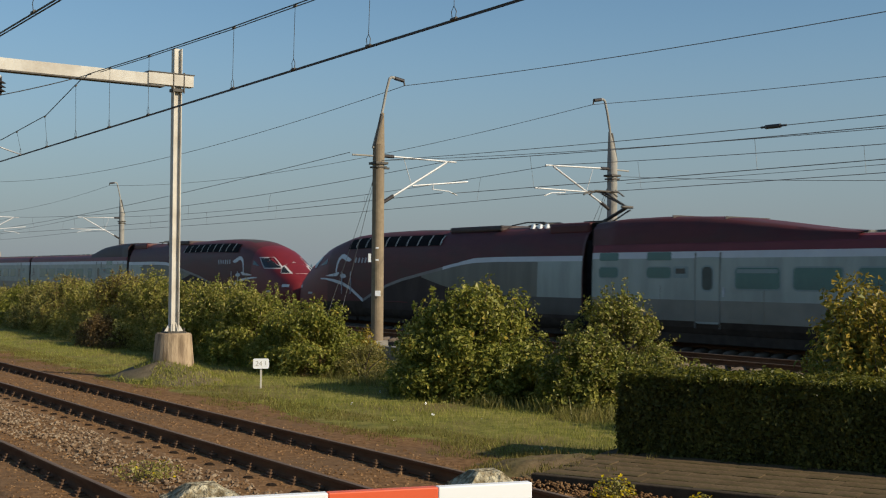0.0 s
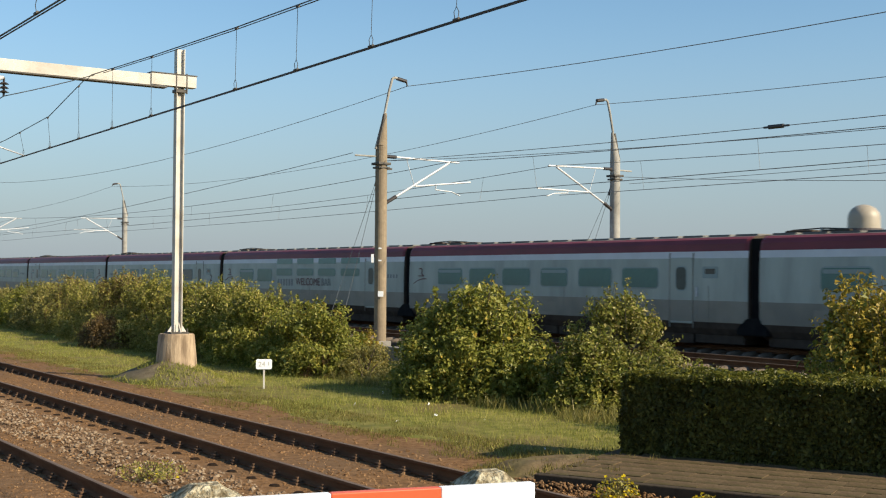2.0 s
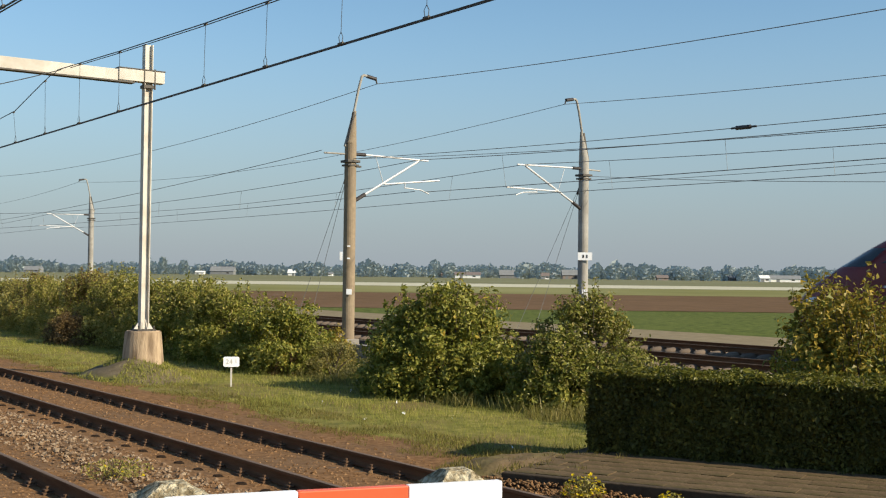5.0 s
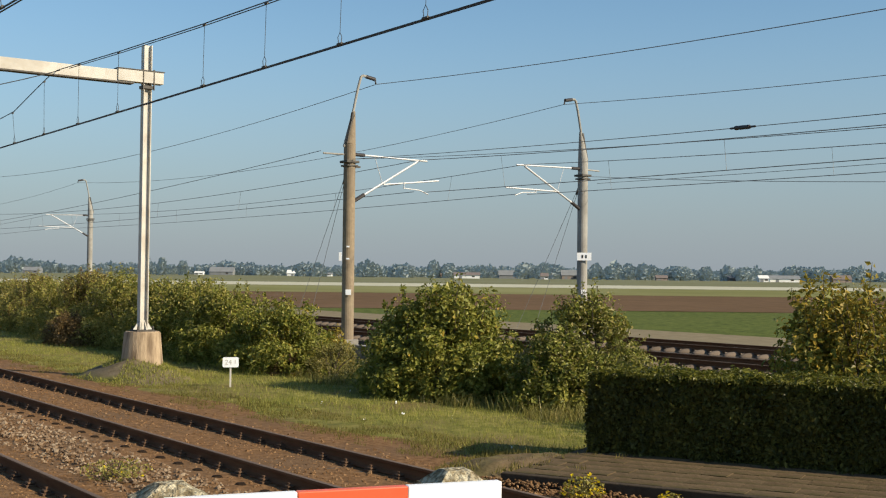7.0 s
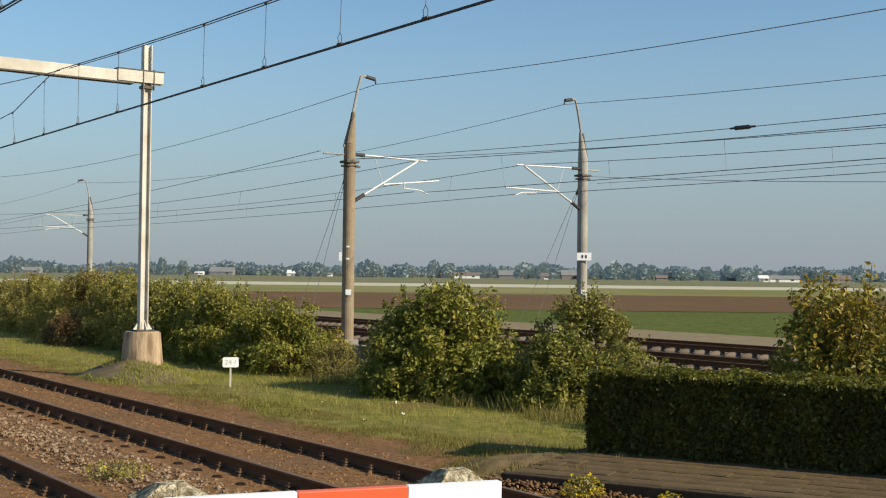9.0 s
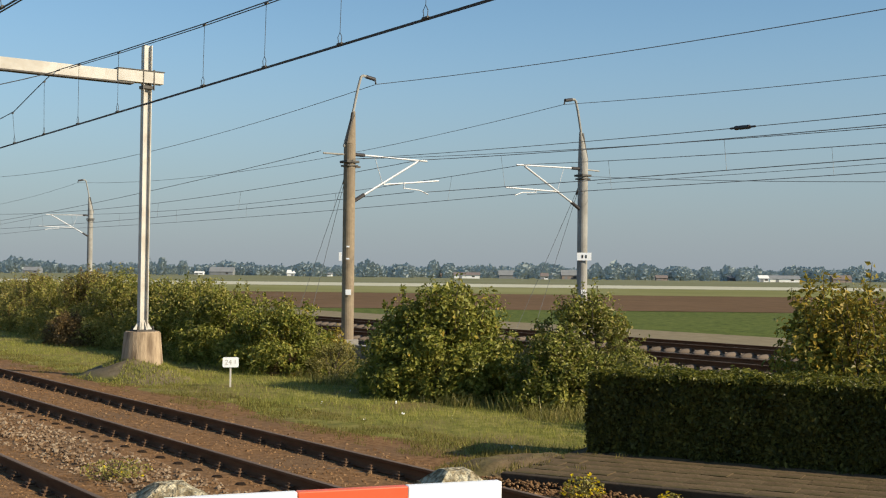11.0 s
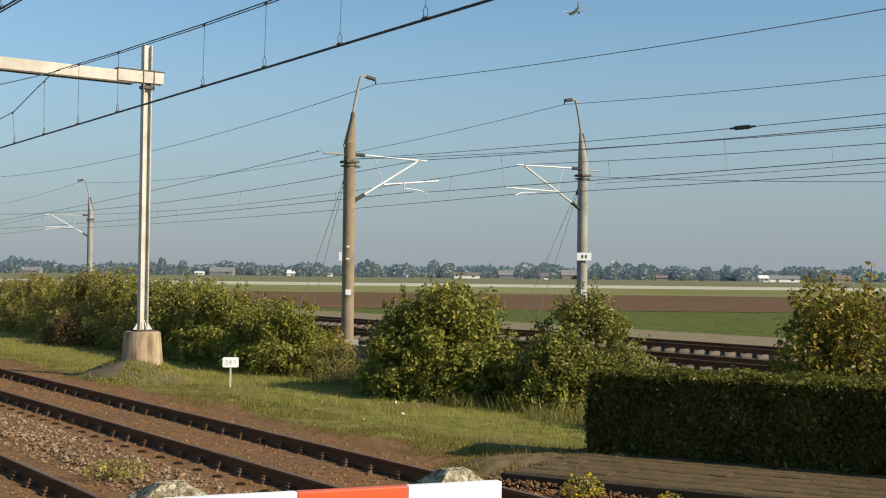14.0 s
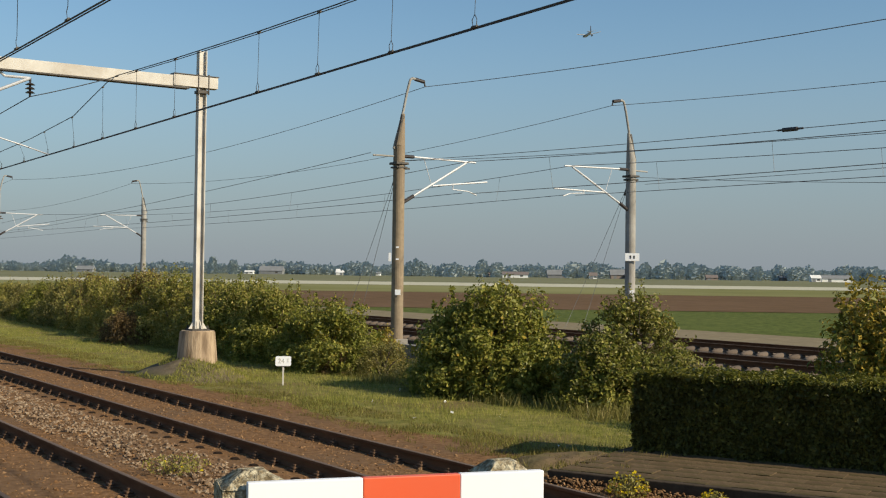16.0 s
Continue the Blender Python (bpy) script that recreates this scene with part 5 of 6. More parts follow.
def leaves(name, pos, nrm, size, material, parent, seed, aspect=0.62, label=""):
    """Many folded leaf blades, one mesh."""
    rg = np.random.RandomState(seed)
    n = len(pos)
    nv = nrm + rg.normal(0, 0.55, (n, 3))
    nv /= np.linalg.norm(nv, axis=1, keepdims=True) + 1e-9
    t = rg.normal(0, 1, (n, 3))
    u = np.cross(nv, t)
    u /= np.linalg.norm(u, axis=1, keepdims=True) + 1e-9
    w = np.cross(nv, u)
    s = (size * np.exp(rg.normal(0, 0.28, n)))[:, None]
    a = pos - u * s
    b = pos + w * s * aspect + nv * s * 0.22 - u * s * 0.1
    c = pos + u * s - nv * s * 0.18
    d = pos - w * s * aspect + nv * s * 0.22 - u * s * 0.1
    V = np.stack([a, b, c, d], 1).reshape(-1, 3)
    i = 4 * np.arange(n)[:, None]
    F = np.concatenate([i + np.array([[0, 1, 2]]), i + np.array([[0, 2, 3]])], 1).reshape(-1, 3)
    ob = raw(name, V.tolist(), F.tolist(), material, parent)
    return tagged(ob, label, kind="stuff")


def bush(x, y, rx, ry, h, n, material, label, seed, size=0.05, ground=-0.5, spikes=46, gap=0.0, second=None):
    """A shrub of many leaf-covered lobes on several stems."""
    rg = np.random.RandomState(seed)
    p = thing("bush", label, "bush", "bushes along the railway", at=pose(x, y, ground))
    stems = bmesh.new()
    tips = []
    for k in range(8):
        a = rg.rand() * 6.28
        r = (0.15 + 0.45 * rg.rand())
        top = Vector((math.cos(a) * rx * r, math.sin(a) * ry * r, h * (0.5 + 0.28 * rg.rand())))
        midp = Vector((top.x * 0.35, top.y * 0.35, top.z * 0.5))
        base = Vector((top.x * 0.12, top.y * 0.12, 0))
        rod(stems, base, midp, 0.03, 0.022, sides=6)
        rod(stems, midp, top, 0.022, 0.008, sides=5)
        tips.append(top)
    part("stem", stems, M["bark"], p, "thin brown stems")
    P, N = [], []
    lobes = 50
    for k in range(lobes):
        a, e = rg.rand() * 6.28, rg.rand()
        rr = math.sqrt(rg.rand()) * 0.92
        zc = h * (0.07 + 0.74 * e)
        if k < 12:      # skirt of low foliage all round
            a, rr, zc = k * 0.5236 + 0.3 * rg.rand(), 0.80 + 0.12 * rg.rand(), h * (0.08 + 0.08 * rg.rand())
        elif k < 24:    # and at half height, so that no waist shows
            a, rr, zc = k * 0.5236 + 0.3 * rg.rand(), 0.72 + 0.14 * rg.rand(), h * (0.26 + 0.2 * rg.rand())
        shrink = 1.0 - 0.55 * max(0, (zc / h - 0.35)) / 0.46
        c = np.array([math.cos(a) * rx * rr * shrink, math.sin(a) * ry * rr * shrink, zc])
        rad = (0.15 + 0.22 * rg.rand()) * np.array([rx, ry, h * 0.5])
        m = int(1.6 * n / lobes / 11)
        d = rg.normal(0, 1, (m, 3))
        d /= np.linalg.norm(d, axis=1, keepdims=True)
        q = c + d * rad * (0.62 + 0.46 * rg.rand(m, 1) ** 0.6) * (1 + 0.18 * np.sin(d[:, :1] * 9 + k) * np.cos(d[:, 2:] * 8))
        # leaves sit in rosettes round the twig ends
        q, d = np.repeat(q, 11, 0), np.repeat(d, 11, 0)
        fan = rg.normal(0, 1, (11 * m, 3))
        P.append(q + fan * size * 1.15)
        N.append(d + 0.75 * fan)
    # shoots that stand above the outline
    tw = bmesh.new()
    for k in range(spikes):
        a, rr = rg.rand() * 6.28, math.sqrt(rg.rand()) * 0.85
        zt = h * (0.78 + 0.34 * rg.rand() ** 1.5)
        b0 = np.array([math.cos(a) * rx * rr * 0.8, math.sin(a) * ry * rr * 0.8, zt * 0.62 - 0.15 * rr])
        t0 = b0 + np.array([rg.normal(0, 0.10), rg.normal(0, 0.10), zt * (0.30 + 0.12 * rg.rand()) * (1.1 - 0.6 * rr)])
        rod(tw, b0, t0, 0.009, 0.004, sides=4)
        m = 46
        tt = rg.rand(m, 1)
        q = b0 + (t0 - b0) * tt + rg.normal(0, 0.07, (m, 3)) * (1.15 - 0.7 * tt)
        P.append(q)
        N.append(rg.normal(0, 1, (m, 3)) + np.array([0, 0, 0.6]))
    part("twig", tw, M["bark"], p, kind="stuff")
    P, N = np.concatenate(P), np.concatenate(N)
    keep = P[:, 2] > 0.03
    P, N = P[keep], N[keep] / (np.linalg.norm(N[keep], axis=1, keepdims=True) + 1e-9) + np.array([0, 0, 0.25])
    if second:
        pick = rg.rand(len(P)) < second[1] * np.clip((P[:, 2] / h) * 1.5, 0.1, 1.4)
        leaves("crown", P[~pick], N[~pick], size * 0.74, material, p, seed + 1)
        leaves("autumn_leaves", P[pick], N[pick], size * 0.74, M[second[0]], p, seed + 2)
    else:
        leaves("crown", P, N, size * 0.74, material, p, seed + 1)
    return p


def build_bushes():
    G, O, Y, B, PA = M["leaf_green"], M["leaf_olive"], M["leaf_yellow"], M["leaf_brown"], M["leaf_pale"]
    bush(-20.5, 14.9, 1.92, 1.5, 2.55, 22500, G, "dense green rounded bush with yellowing tips", 11, 0.058, second=("leaf_yellow", 0.05))
    bush(-17.9, 16.6, 1.26, 1.15, 2.35, 9750, PA, "loose pale green shrub with feathery seed heads", 12, 0.047, spikes=30, second=("leaf_green", 0.5))
    bush(-17.1, 15.2, 1.15, 0.9, 1.6, 7800, G, "leafy green bush against the end of the hedge", 34, 0.052, second=("leaf_pale", 0.3))
    bush(-16.2, 16.0, 1.14, 0.92, 1.25, 6300, PA, "low pale shrub behind the hedge", 13, 0.045, spikes=12, second=("leaf_green", 0.4))
    bush(-10.75, 15.6, 1.75, 1.3, 2.72, 17000, G, "green bush with orange and yellow autumn leaves", 14, 0.054, second=("leaf_yellow", 0.68))
    bush(-8.4, 16.4, 1.2, 1.0, 1.55, 6000, Y, "green bush with orange and yellow autumn leaves", 15, 0.055, second=("leaf_green", 0.4))
    bush(-27.7, 14.8, 2.15, 1.26, 1.92, 12000, G, "green bush sloping down to the grass", 16, 0.055, second=("leaf_yellow", 0.07))
    bush(-31.0, 15.2, 1.95, 1.38, 2.45, 15000, G, "tall green bush in the hedgerow", 17, 0.055, second=("leaf_olive", 0.3))
    bush(-33.8, 15.2, 1.95, 1.38, 2.50, 15000, G, "tall green bush in the hedgerow", 18, 0.055, second=("leaf_olive", 0.4))
    bush(-36.6, 15.4, 1.95, 1.38, 2.55, 13500, O, "olive green bush in the hedgerow", 19, 0.052, second=("leaf_green", 0.4))
    bush(-39.6, 15.3, 2.08, 1.38, 2.7, 12750, O, "olive green bush in the hedgerow", 20, 0.052, second=("leaf_green", 0.4))
    bush(-40.4, 13.9, 1.43, 0.80, 1.2, 4500, B, "low browned shrub at the foot of the hedgerow", 21, 0.047)
    bush(-43.2, 15.5, 2.0, 1.38, 2.75, 12750, O, "olive bush with brownish leaves", 22, 0.052, second=("leaf_brown", 0.25))
    bush(-46.8, 15.7, 2.1, 1.49, 2.35, 12000, O, "olive green bush in the hedgerow", 23, 0.052, second=("leaf_green", 0.3))
    bush(-50.5, 16.0, 2.47, 1.49, 2.5, 12000, O, "olive green bush in the hedgerow", 24, 0.055, second=("leaf_brown", 0.2))
    bush(-54.6, 16.2, 2.60, 1.61, 2.3, 11250, PA, "pale green bush in the hedgerow", 25, 0.055, second=("leaf_olive", 0.4))
    bush(-58.8, 16.6, 2.73, 1.61, 2.2, 10500, G, "green bush in the hedgerow", 26, 0.058)
    bush(-63.5, 16.8, 2.99, 1.61, 2.0, 9750, PA, "pale green bush in the hedgerow", 27, 0.058)
    bush(-68.5, 17.0, 3.12, 1.61, 2.0, 9750, O, "olive green bush in the hedgerow", 28, 0.058)
    bush(-74.5, 17.0, 3.64, 1.61, 1.9, 9750, G, "green bush in the hedgerow", 29, 0.050)
    # rough growth in the gap before the far mast
    bush(-25.4, 15.2, 1.08, 0.80, 0.95, 3900, PA, "rough weeds with pale stems", 30, 0.029, spikes=20)
    bush(-26.4, 14.5, 0.72, 0.57, 0.75, 2250, B, "low browned weeds at the bush foot", 31, 0.025, spikes=8)
    bush(-23.4, 15.6, 0.96, 0.69, 1.0, 3450, O, "rough weeds with pale stems", 32, 0.029, spikes=16)
    bush(-29.6, 17.8, 0.59, 0.46, 1.05, 1350, Y, "small yellowish sapling beside the far railway", 33, 0.047, spikes=6)


build_bushes()

# clipped hedge: its front foot runs from HEDGE_A along HEDGE_D
HEDGE_A, HEDGE_D = Vector((-11.72, 10.92, 0)), Vector((0.903, 0.430, 0)).normalized()
HEDGE_N = Vector((-HEDGE_D.y, HEDGE_D.x, 0))
PATH_Z = -0.25


def build_hedge():
    p = thing("hedge", "clipped dark green hedge beside a tiled path", "hedge")
    L, D, z0, z1 = 11.0, 1.3, -0.45, 0.80
    ang = math.degrees(math.atan2(HEDGE_D.y, HEDGE_D.x))
    p.matrix_basis = pose(HEDGE_A.x, HEDGE_A.y, 0, 0, 0, ang)
    # solid dark filling whose colour paints the shade behind the leaves
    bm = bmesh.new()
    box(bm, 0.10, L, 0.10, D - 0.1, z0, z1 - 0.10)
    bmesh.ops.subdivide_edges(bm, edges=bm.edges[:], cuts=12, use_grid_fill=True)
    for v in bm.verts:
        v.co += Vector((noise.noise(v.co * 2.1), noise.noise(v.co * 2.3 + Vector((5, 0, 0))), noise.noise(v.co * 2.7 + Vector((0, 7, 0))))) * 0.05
    part("core", bm, M["hedge_core"], p, "near-black core standing in for the shade inside the hedge")
    rg = np.random.RandomState(55)
    P, N = [], []
    def face(n, f, nrm):
        q = f(rg.rand(n), rg.rand(n))
        P.append(q)
        N.append(np.tile(np.array(nrm, float), (n, 1)))
    wob = lambda a, b, k: 0.05 * np.sin(a * 7.1 + k) * np.cos(b * 5.3 + k) + rg.normal(0, 0.028, len(a))
    Lv = 6.6
    face(46000, lambda a, b: np.stack([a * Lv, 0.03 + wob(a * Lv, b, 0), z0 + 0.04 + b * (z1 - z0 - 0.06)], 1), (0, -1, 0.2))
    face(9000, lambda a, b: np.stack([0.03 + wob(a * 3, b, 1), a * D, z0 + 0.05 + b * (z1 - z0 - 0.07)], 1), (-1, 0, 0.2))
    face(6000, lambda a, b: np.stack([a * Lv, D + wob(a, b, 3), z0 + b * (z1 - z0)], 1), (0, 1, 0.2))
    face(6000, lambda a, b: np.stack([Lv + a * (L - Lv), 0.02 + 0 * a, z0 + b * (z1 - z0)], 1), (0, -1, 0))
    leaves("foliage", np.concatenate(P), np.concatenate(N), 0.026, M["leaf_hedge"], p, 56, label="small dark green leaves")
    P.clear()
    N.clear()
    # leaves of the top and upper front edge, painted brighter as if sunlit
    face(32000, lambda a, b: np.stack([a * Lv, b * D, z1 - 0.045 + 0.7 * wob(a * Lv, b, 2) + 0.05 * (rg.rand(len(a)) ** 4)], 1), (0, 0, 1))
    face(3500, lambda a, b: np.stack([a * Lv, 0.01 + 0.5 * wob(a * Lv, b, 0), z1 - 0.02 - 0.16 * b ** 2], 1), (0, -1, 1.0))
    face(6000, lambda a, b: np.stack([Lv + a * (L - Lv), b * D, z1 - 0.04 + 0 * a], 1), (0, 0, 1))
    leaves("new_growth", np.concatenate(P), np.concatenate(N), 0.028, M["leaf_top"], p, 57, label="top leaves with sunlight put into a brighter yellow-green")
    sh = bmesh.new()
    for k in range(60):
        x, y = rg.rand() * Lv, rg.rand() * D
        rod(sh, (x, y, z1 - 0.08), (x + rg.normal(0, 0.02), y + rg.normal(0, 0.02), z1 + 0.02 + 0.06 * rg.rand()), 0.003, sides=3)
    part("shoot", sh, M["bark"], p, kind="stuff")


build_hedge()


def build_grass():
    rg = np.random.RandomState(77)
    def blades(name, x, y, z, hgt, wid, material, label):
        n = len(x)
        a = rg.rand(n) * 6.28
        lean = rg.normal(0, 0.35, (n, 2)) * hgt[:, None]
        base = np.stack([x, y, z], 1)
        dx = np.stack([np.cos(a), np.sin(a), 0 * a], 1) * wid[:, None]
        top = base + np.stack([lean[:, 0], lean[:, 1], hgt], 1)
        V = np.stack([base - dx, base + dx, top], 1).reshape(-1, 3)
        F = np.arange(3 * n).reshape(-1, 3)
        tagged(raw(name, V.tolist(), F.tolist(), material), label, "grass", kind="stuff")
    n = 170000
    x = -9 - 62 * rg.rand(n) ** 1.6
    y = 9.5 + 7.0 * rg.rand(n)
    dens = np.array([noise.noise((px * 0.5, py * 0.8, 2)) for px, py in zip(x, y)])
    edge = np.clip((y - 9.7) / 1.7, 0, 1) ** 0.8
    rel = (x - HEDGE_A.x) * HEDGE_N.x + (y - HEDGE_A.y) * HEDGE_N.y
    alongs = (x - HEDGE_A.x) * HEDGE_D.x + (y - HEDGE_A.y) * HEDGE_D.y
    off_path = ~((rel < 1.0) & (alongs > -0.15))
    keep = (rg.rand(n) < (0.75 + 0.9 * dens) * edge) & off_path
    x, y = x[keep], y[keep]
    z = np.interp(y, [9.2, 9.9, 12, 15, 18.5], [-0.50, -0.44, -0.42, -0.46, -0.62]) - 0.02
    hg = (0.05 + 0.05 * rg.rand(len(x))) * np.exp(rg.normal(0, 0.3, len(x)))
    blades("verge_grass", x, y, z, hg, 0.0035 + 0.0035 * rg.rand(len(x)), M["grass_blade"], "short green grass of the verge")
    # grass that has taken hold on the mound round the portal's footing
    mx, my = 4.0 * (rg.rand(7000) - 0.5), 2.5 * (rg.rand(7000) - 0.5)
    gone = np.array([noise.noise((a * 1.3, b * 1.8, 3)) - 0.32 * a for a, b in zip(mx, my)])
    mx, my = mx[gone < 0.08], my[gone < 0.08]
    blades("mound_grass", mx + PORTAL_X - 0.15, my + 10.85, np.array([mound_z(a, b) for a, b in zip(mx, my)]) - 0.01, 0.04 + 0.07 * rg.rand(len(mx)), 0.006 + 0.005 * rg.rand(len(mx)), M["grass_blade"], "grass on the soil mound round the footing")
    # sparse tufts that creep onto the edge of the ballast
    n = 52000
    x = -9 - 55 * rg.rand(n) ** 1.6
    y = 9.35 + 1.7 * rg.rand(n)
    t = np.array([noise.noise((px * 1.1, py * 1.6, 6)) + 0.5 * noise.noise((px * 4, py * 4, 2)) for px, py in zip(x, y)])
    rel = (x - HEDGE_A.x) * HEDGE_N.x + (y - HEDGE_A.y) * HEDGE_N.y
    alongs = (x - HEDGE_A.x) * HEDGE_D.x + (y - HEDGE_A.y) * HEDGE_D.y
    keep = (t > 0.16 - 0.55 * (y - 9.35) / 1.7) & ~((rel < 1.0) & (rel > -2.2) & (alongs > -0.2))
    x, y = x[keep], y[keep]
    blades("edge_grass", x, y, 0 * x - 0.44, 0.03 + 0.05 * rg.rand(len(x)), 0.004 + 0.004 * rg.rand(len(x)), M["grass_dry"], "sparse dry grass at the edge of the ballast")
    # dry grass creeping over the end of the path
    x, y = rg.uniform(-1.6, 0.6, 2600), rg.uniform(-2.0, 0.3, 2600)
    t = np.array([noise.noise((a * 2.5, b * 2.5, 1)) + 0.25 * a for a, b in zip(x, y)])
    x, y = x[t < -0.08], y[t < -0.08]
    blades("edge_grass", HEDGE_A.x + HEDGE_D.x * x + HEDGE_N.x * y, HEDGE_A.y + HEDGE_D.y * x + HEDGE_N.y * y, np.interp(x, [-1.6, -0.9, 0.6], [-0.45, -0.32, -0.27]), 0.04 + 0.07 * rg.rand(len(x)), 0.005 + 0.005 * rg.rand(len(x)), M["grass_dry"], "dry grass over the end of the path")
    # taller tufts at the foot of the bushes
    n = 16000
    x = -13 - 50 * rg.rand(n) ** 1.4
    y = 13.6 + 1.0 * rg.rand(n) + np.where(x < -45, 1.0, 0.0)
    t = np.array([noise.noise((px * 0.9, py, 8)) for px, py in zip(x, y)])
    keep = t > 0.0
    x, y, t = x[keep], y[keep], t[keep]
    blades("tall_grass", x, y, 0 * x - 0.5, (0.14 + 0.5 * t) * (0.5 + 0.6 * rg.rand(len(x))), 0.007 + 0.005 * rg.rand(len(x)), M["leaf_pale"], "taller pale grass under the bushes")
    n = 2200
    x = -13.3 - 4.5 * rg.rand(n)
    y = 13.9 + 1.3 * rg.rand(n)
    blades("tall_grass", x, y, 0 * x - 0.46, 0.12 + 0.3 * rg.rand(n) ** 2, 0.006 + 0.004 * rg.rand(n), M["leaf_pale"], "taller pale grass beside the hedge")


build_grass()


def weed(x, y, z, r, h, n, flowers, seed, label, material="leaf_olive"):
    rg = np.random.RandomState(seed)
    p = thing("weed", label, "weed", "weeds on the ballast", at=pose(x, y, z))
    st = bmesh.new()
    for k in range(16):
        a = rg.rand() * 6.28
        rod(st, (0, 0, 0), (math.cos(a) * r * 0.8 * rg.rand(), math.sin(a) * r * 0.8 * rg.rand(), h * (0.5 + 0.5 * rg.rand())), 0.004, sides=4)
    part("stem", st, M["bark"], p)
    d = rg.normal(0, 1, (n, 3))
    d /= np.linalg.norm(d, axis=1, keepdims=True)
    q = d * np.array([r, r, h * 0.55]) * rg.rand(n, 1) ** 0.4
    q[:, 2] = np.abs(q[:, 2] + h * 0.4) + 0.01
    leaves("foliage", q, d, 0.018, M[material], p, seed + 1)
    if flowers:
        d = rg.normal(0, 1, (flowers, 3))
        d[:, 2] = np.abs(d[:, 2]) * 0.7
        d /= np.linalg.norm(d, axis=1, keepdims=True)
        q = d * np.array([r, r, h * 0.8]) * (0.75 + 0.3 * rg.rand(flowers, 1)) + np.array([0, 0, h * 0.25])
        leaves("flower", q, d * 0.3 + np.array([0, 0, 1.0]), 0.021, M["flower_yellow"], p, seed + 2, aspect=0.9, label="small yellow flowers")


def build_daisies():
    rg = np.random.RandomState(7)
    n = 7
    x, y = -12.5 - 9 * rg.rand(n), 10.6 + 3.2 * rg.rand(n)
    q = np.stack([x, y, np.interp(y, [9.9, 12, 15], [-0.44, -0.42, -0.46]) + 0.07], 1)
    ob = leaves("daisies", np.repeat(q, 3, 0) + rg.normal(0, 0.012, (3 * n, 3)), np.tile(np.array([0, 0, 1.0]), (3 * n, 1)), 0.016, M["white_paint"], None, 8, aspect=0.9, label="scattered small white flowers in the grass")
    tagged(ob, category="flowers")


build_daisies()
weed(-9.85, 9.12, -0.43, 0.25, 0.30, 420, 95, 61, "clump of yellow flowers beside the rail")
weed(-8.95, 9.55, -0.44, 0.18, 0.2, 250, 60, 62, "small clump of yellow flowers below the path")
weed(-13.9, 5.35, -0.41, 0.42, 0.24, 480, 14, 63, "olive weed with yellowed tips growing in the ballast")

# ---------------------------------------------------------------- path, sign, platform and barrier
def build_path():
    p = thing("tiled_path", "worn brown concrete tile path with a raised edge", "path", kind="structure")
    ang = math.degrees(math.atan2(HEDGE_D.y, HEDGE_D.x))
    p.matrix_basis = pose(HEDGE_A.x, HEDGE_A.y, PATH_Z, 0, 0, ang)
    part("path_bed", boxed(-0.2, 14, -2.03, 0.55, -0.35, -0.008), M["paving"], p, "mossy bedding between the tiles")
    part("edge_stone", boxed(-0.25, 14, -2.12, -2.0, -0.35, 0.0, bevel=0.012), M["edge_dark"], p, "stone edge of the path")
    part("edge_stone", boxed(0.3, 14, -0.04, 0.04, -0.3, 0.015, bevel=0.012), M["paving"], p, "pale edging along the hedge")
    rg = random.Random(5)
    first = None
    for i in range(31):
        for j in range(6):
            x, y = -0.02 + i * 0.305 + (0.15 if j % 2 else 0), -1.83 + j * 0.325
            m = pose(x, y, -0.03 + rg.uniform(-0.003, 0.003) + (0.005 if rg.random() < 0.12 else 0), rg.uniform(-0.7, 0.7), rg.uniform(-0.7, 0.7), rg.uniform(-0.6, 0.6))
            if first is None:
                first = part("tile", boxed(-0.1518, 0.1518, -0.1618, 0.1618, -0.03, 0.03, bevel=0.0012), M["paving"], p)
                first.matrix_basis = m
            else:
                share(first, m, p)
    # heap of mixed gravel against the foot of the edge
    ico = bmesh.new()
    bmesh.ops.create_icosphere(ico, subdivisions=1, radius=1)
    shape = [tuple(v.co) for v in ico.verts]
    tri = [[v.index for v in f.verts] for f in ico.faces]
    ico.free()
    vs, fs = [], []
    for k in range(900):
        gx, gy = rg.uniform(-0.5, 2.6), -2.13 - abs(rg.gauss(0, 0.22))
        lift = -0.06 - 0.28 * (-2.13 - gy) / 0.5 - 0.10 * max(0.0, gx - 1.0)
        s = rg.uniform(0.010, 0.024)
        fs += [[i + len(vs) for i in t] for t in tri]
        for c in shape:
            f = rg.uniform(0.55, 1.3) * s
            vs.append((gx + c[0] * f * 1.3, gy + c[1] * f, max(-0.25, lift) + c[2] * f * 0.8))
    tagged(raw("gravel", vs, fs, M["rust_stone"], p), "mixed brown gravel", kind="stuff")
    # sandy worn patch where the path runs out into the grass
    bm = bmesh.new()
    bmesh.ops.create_grid(bm, x_segments=36, y_segments=36, size=1)
    for v in bm.verts:
        x, y = v.co.x, v.co.y
        d = math.sqrt(x * x + y * y)
        v.co = (-0.55 + x * 1.1, -0.95 + y * 1.3, -0.20 + 0.20 * min(1.0, 1.5 * max(0, 1 - d + 0.35 * noise.noise((x * 2.2, y * 2.2, 4)))) + 0.022 * noise.noise((x * 6, y * 6, 0)))
    part("worn_patch", bm, M["soil_bare"], p, "sandy worn ground at the end of the path")


build_path()


M["letter_soft"] = mat("letter_soft", [(0.48, 0.47, 0.43), (0.56, 0.55, 0.52)], 5, 0.7)


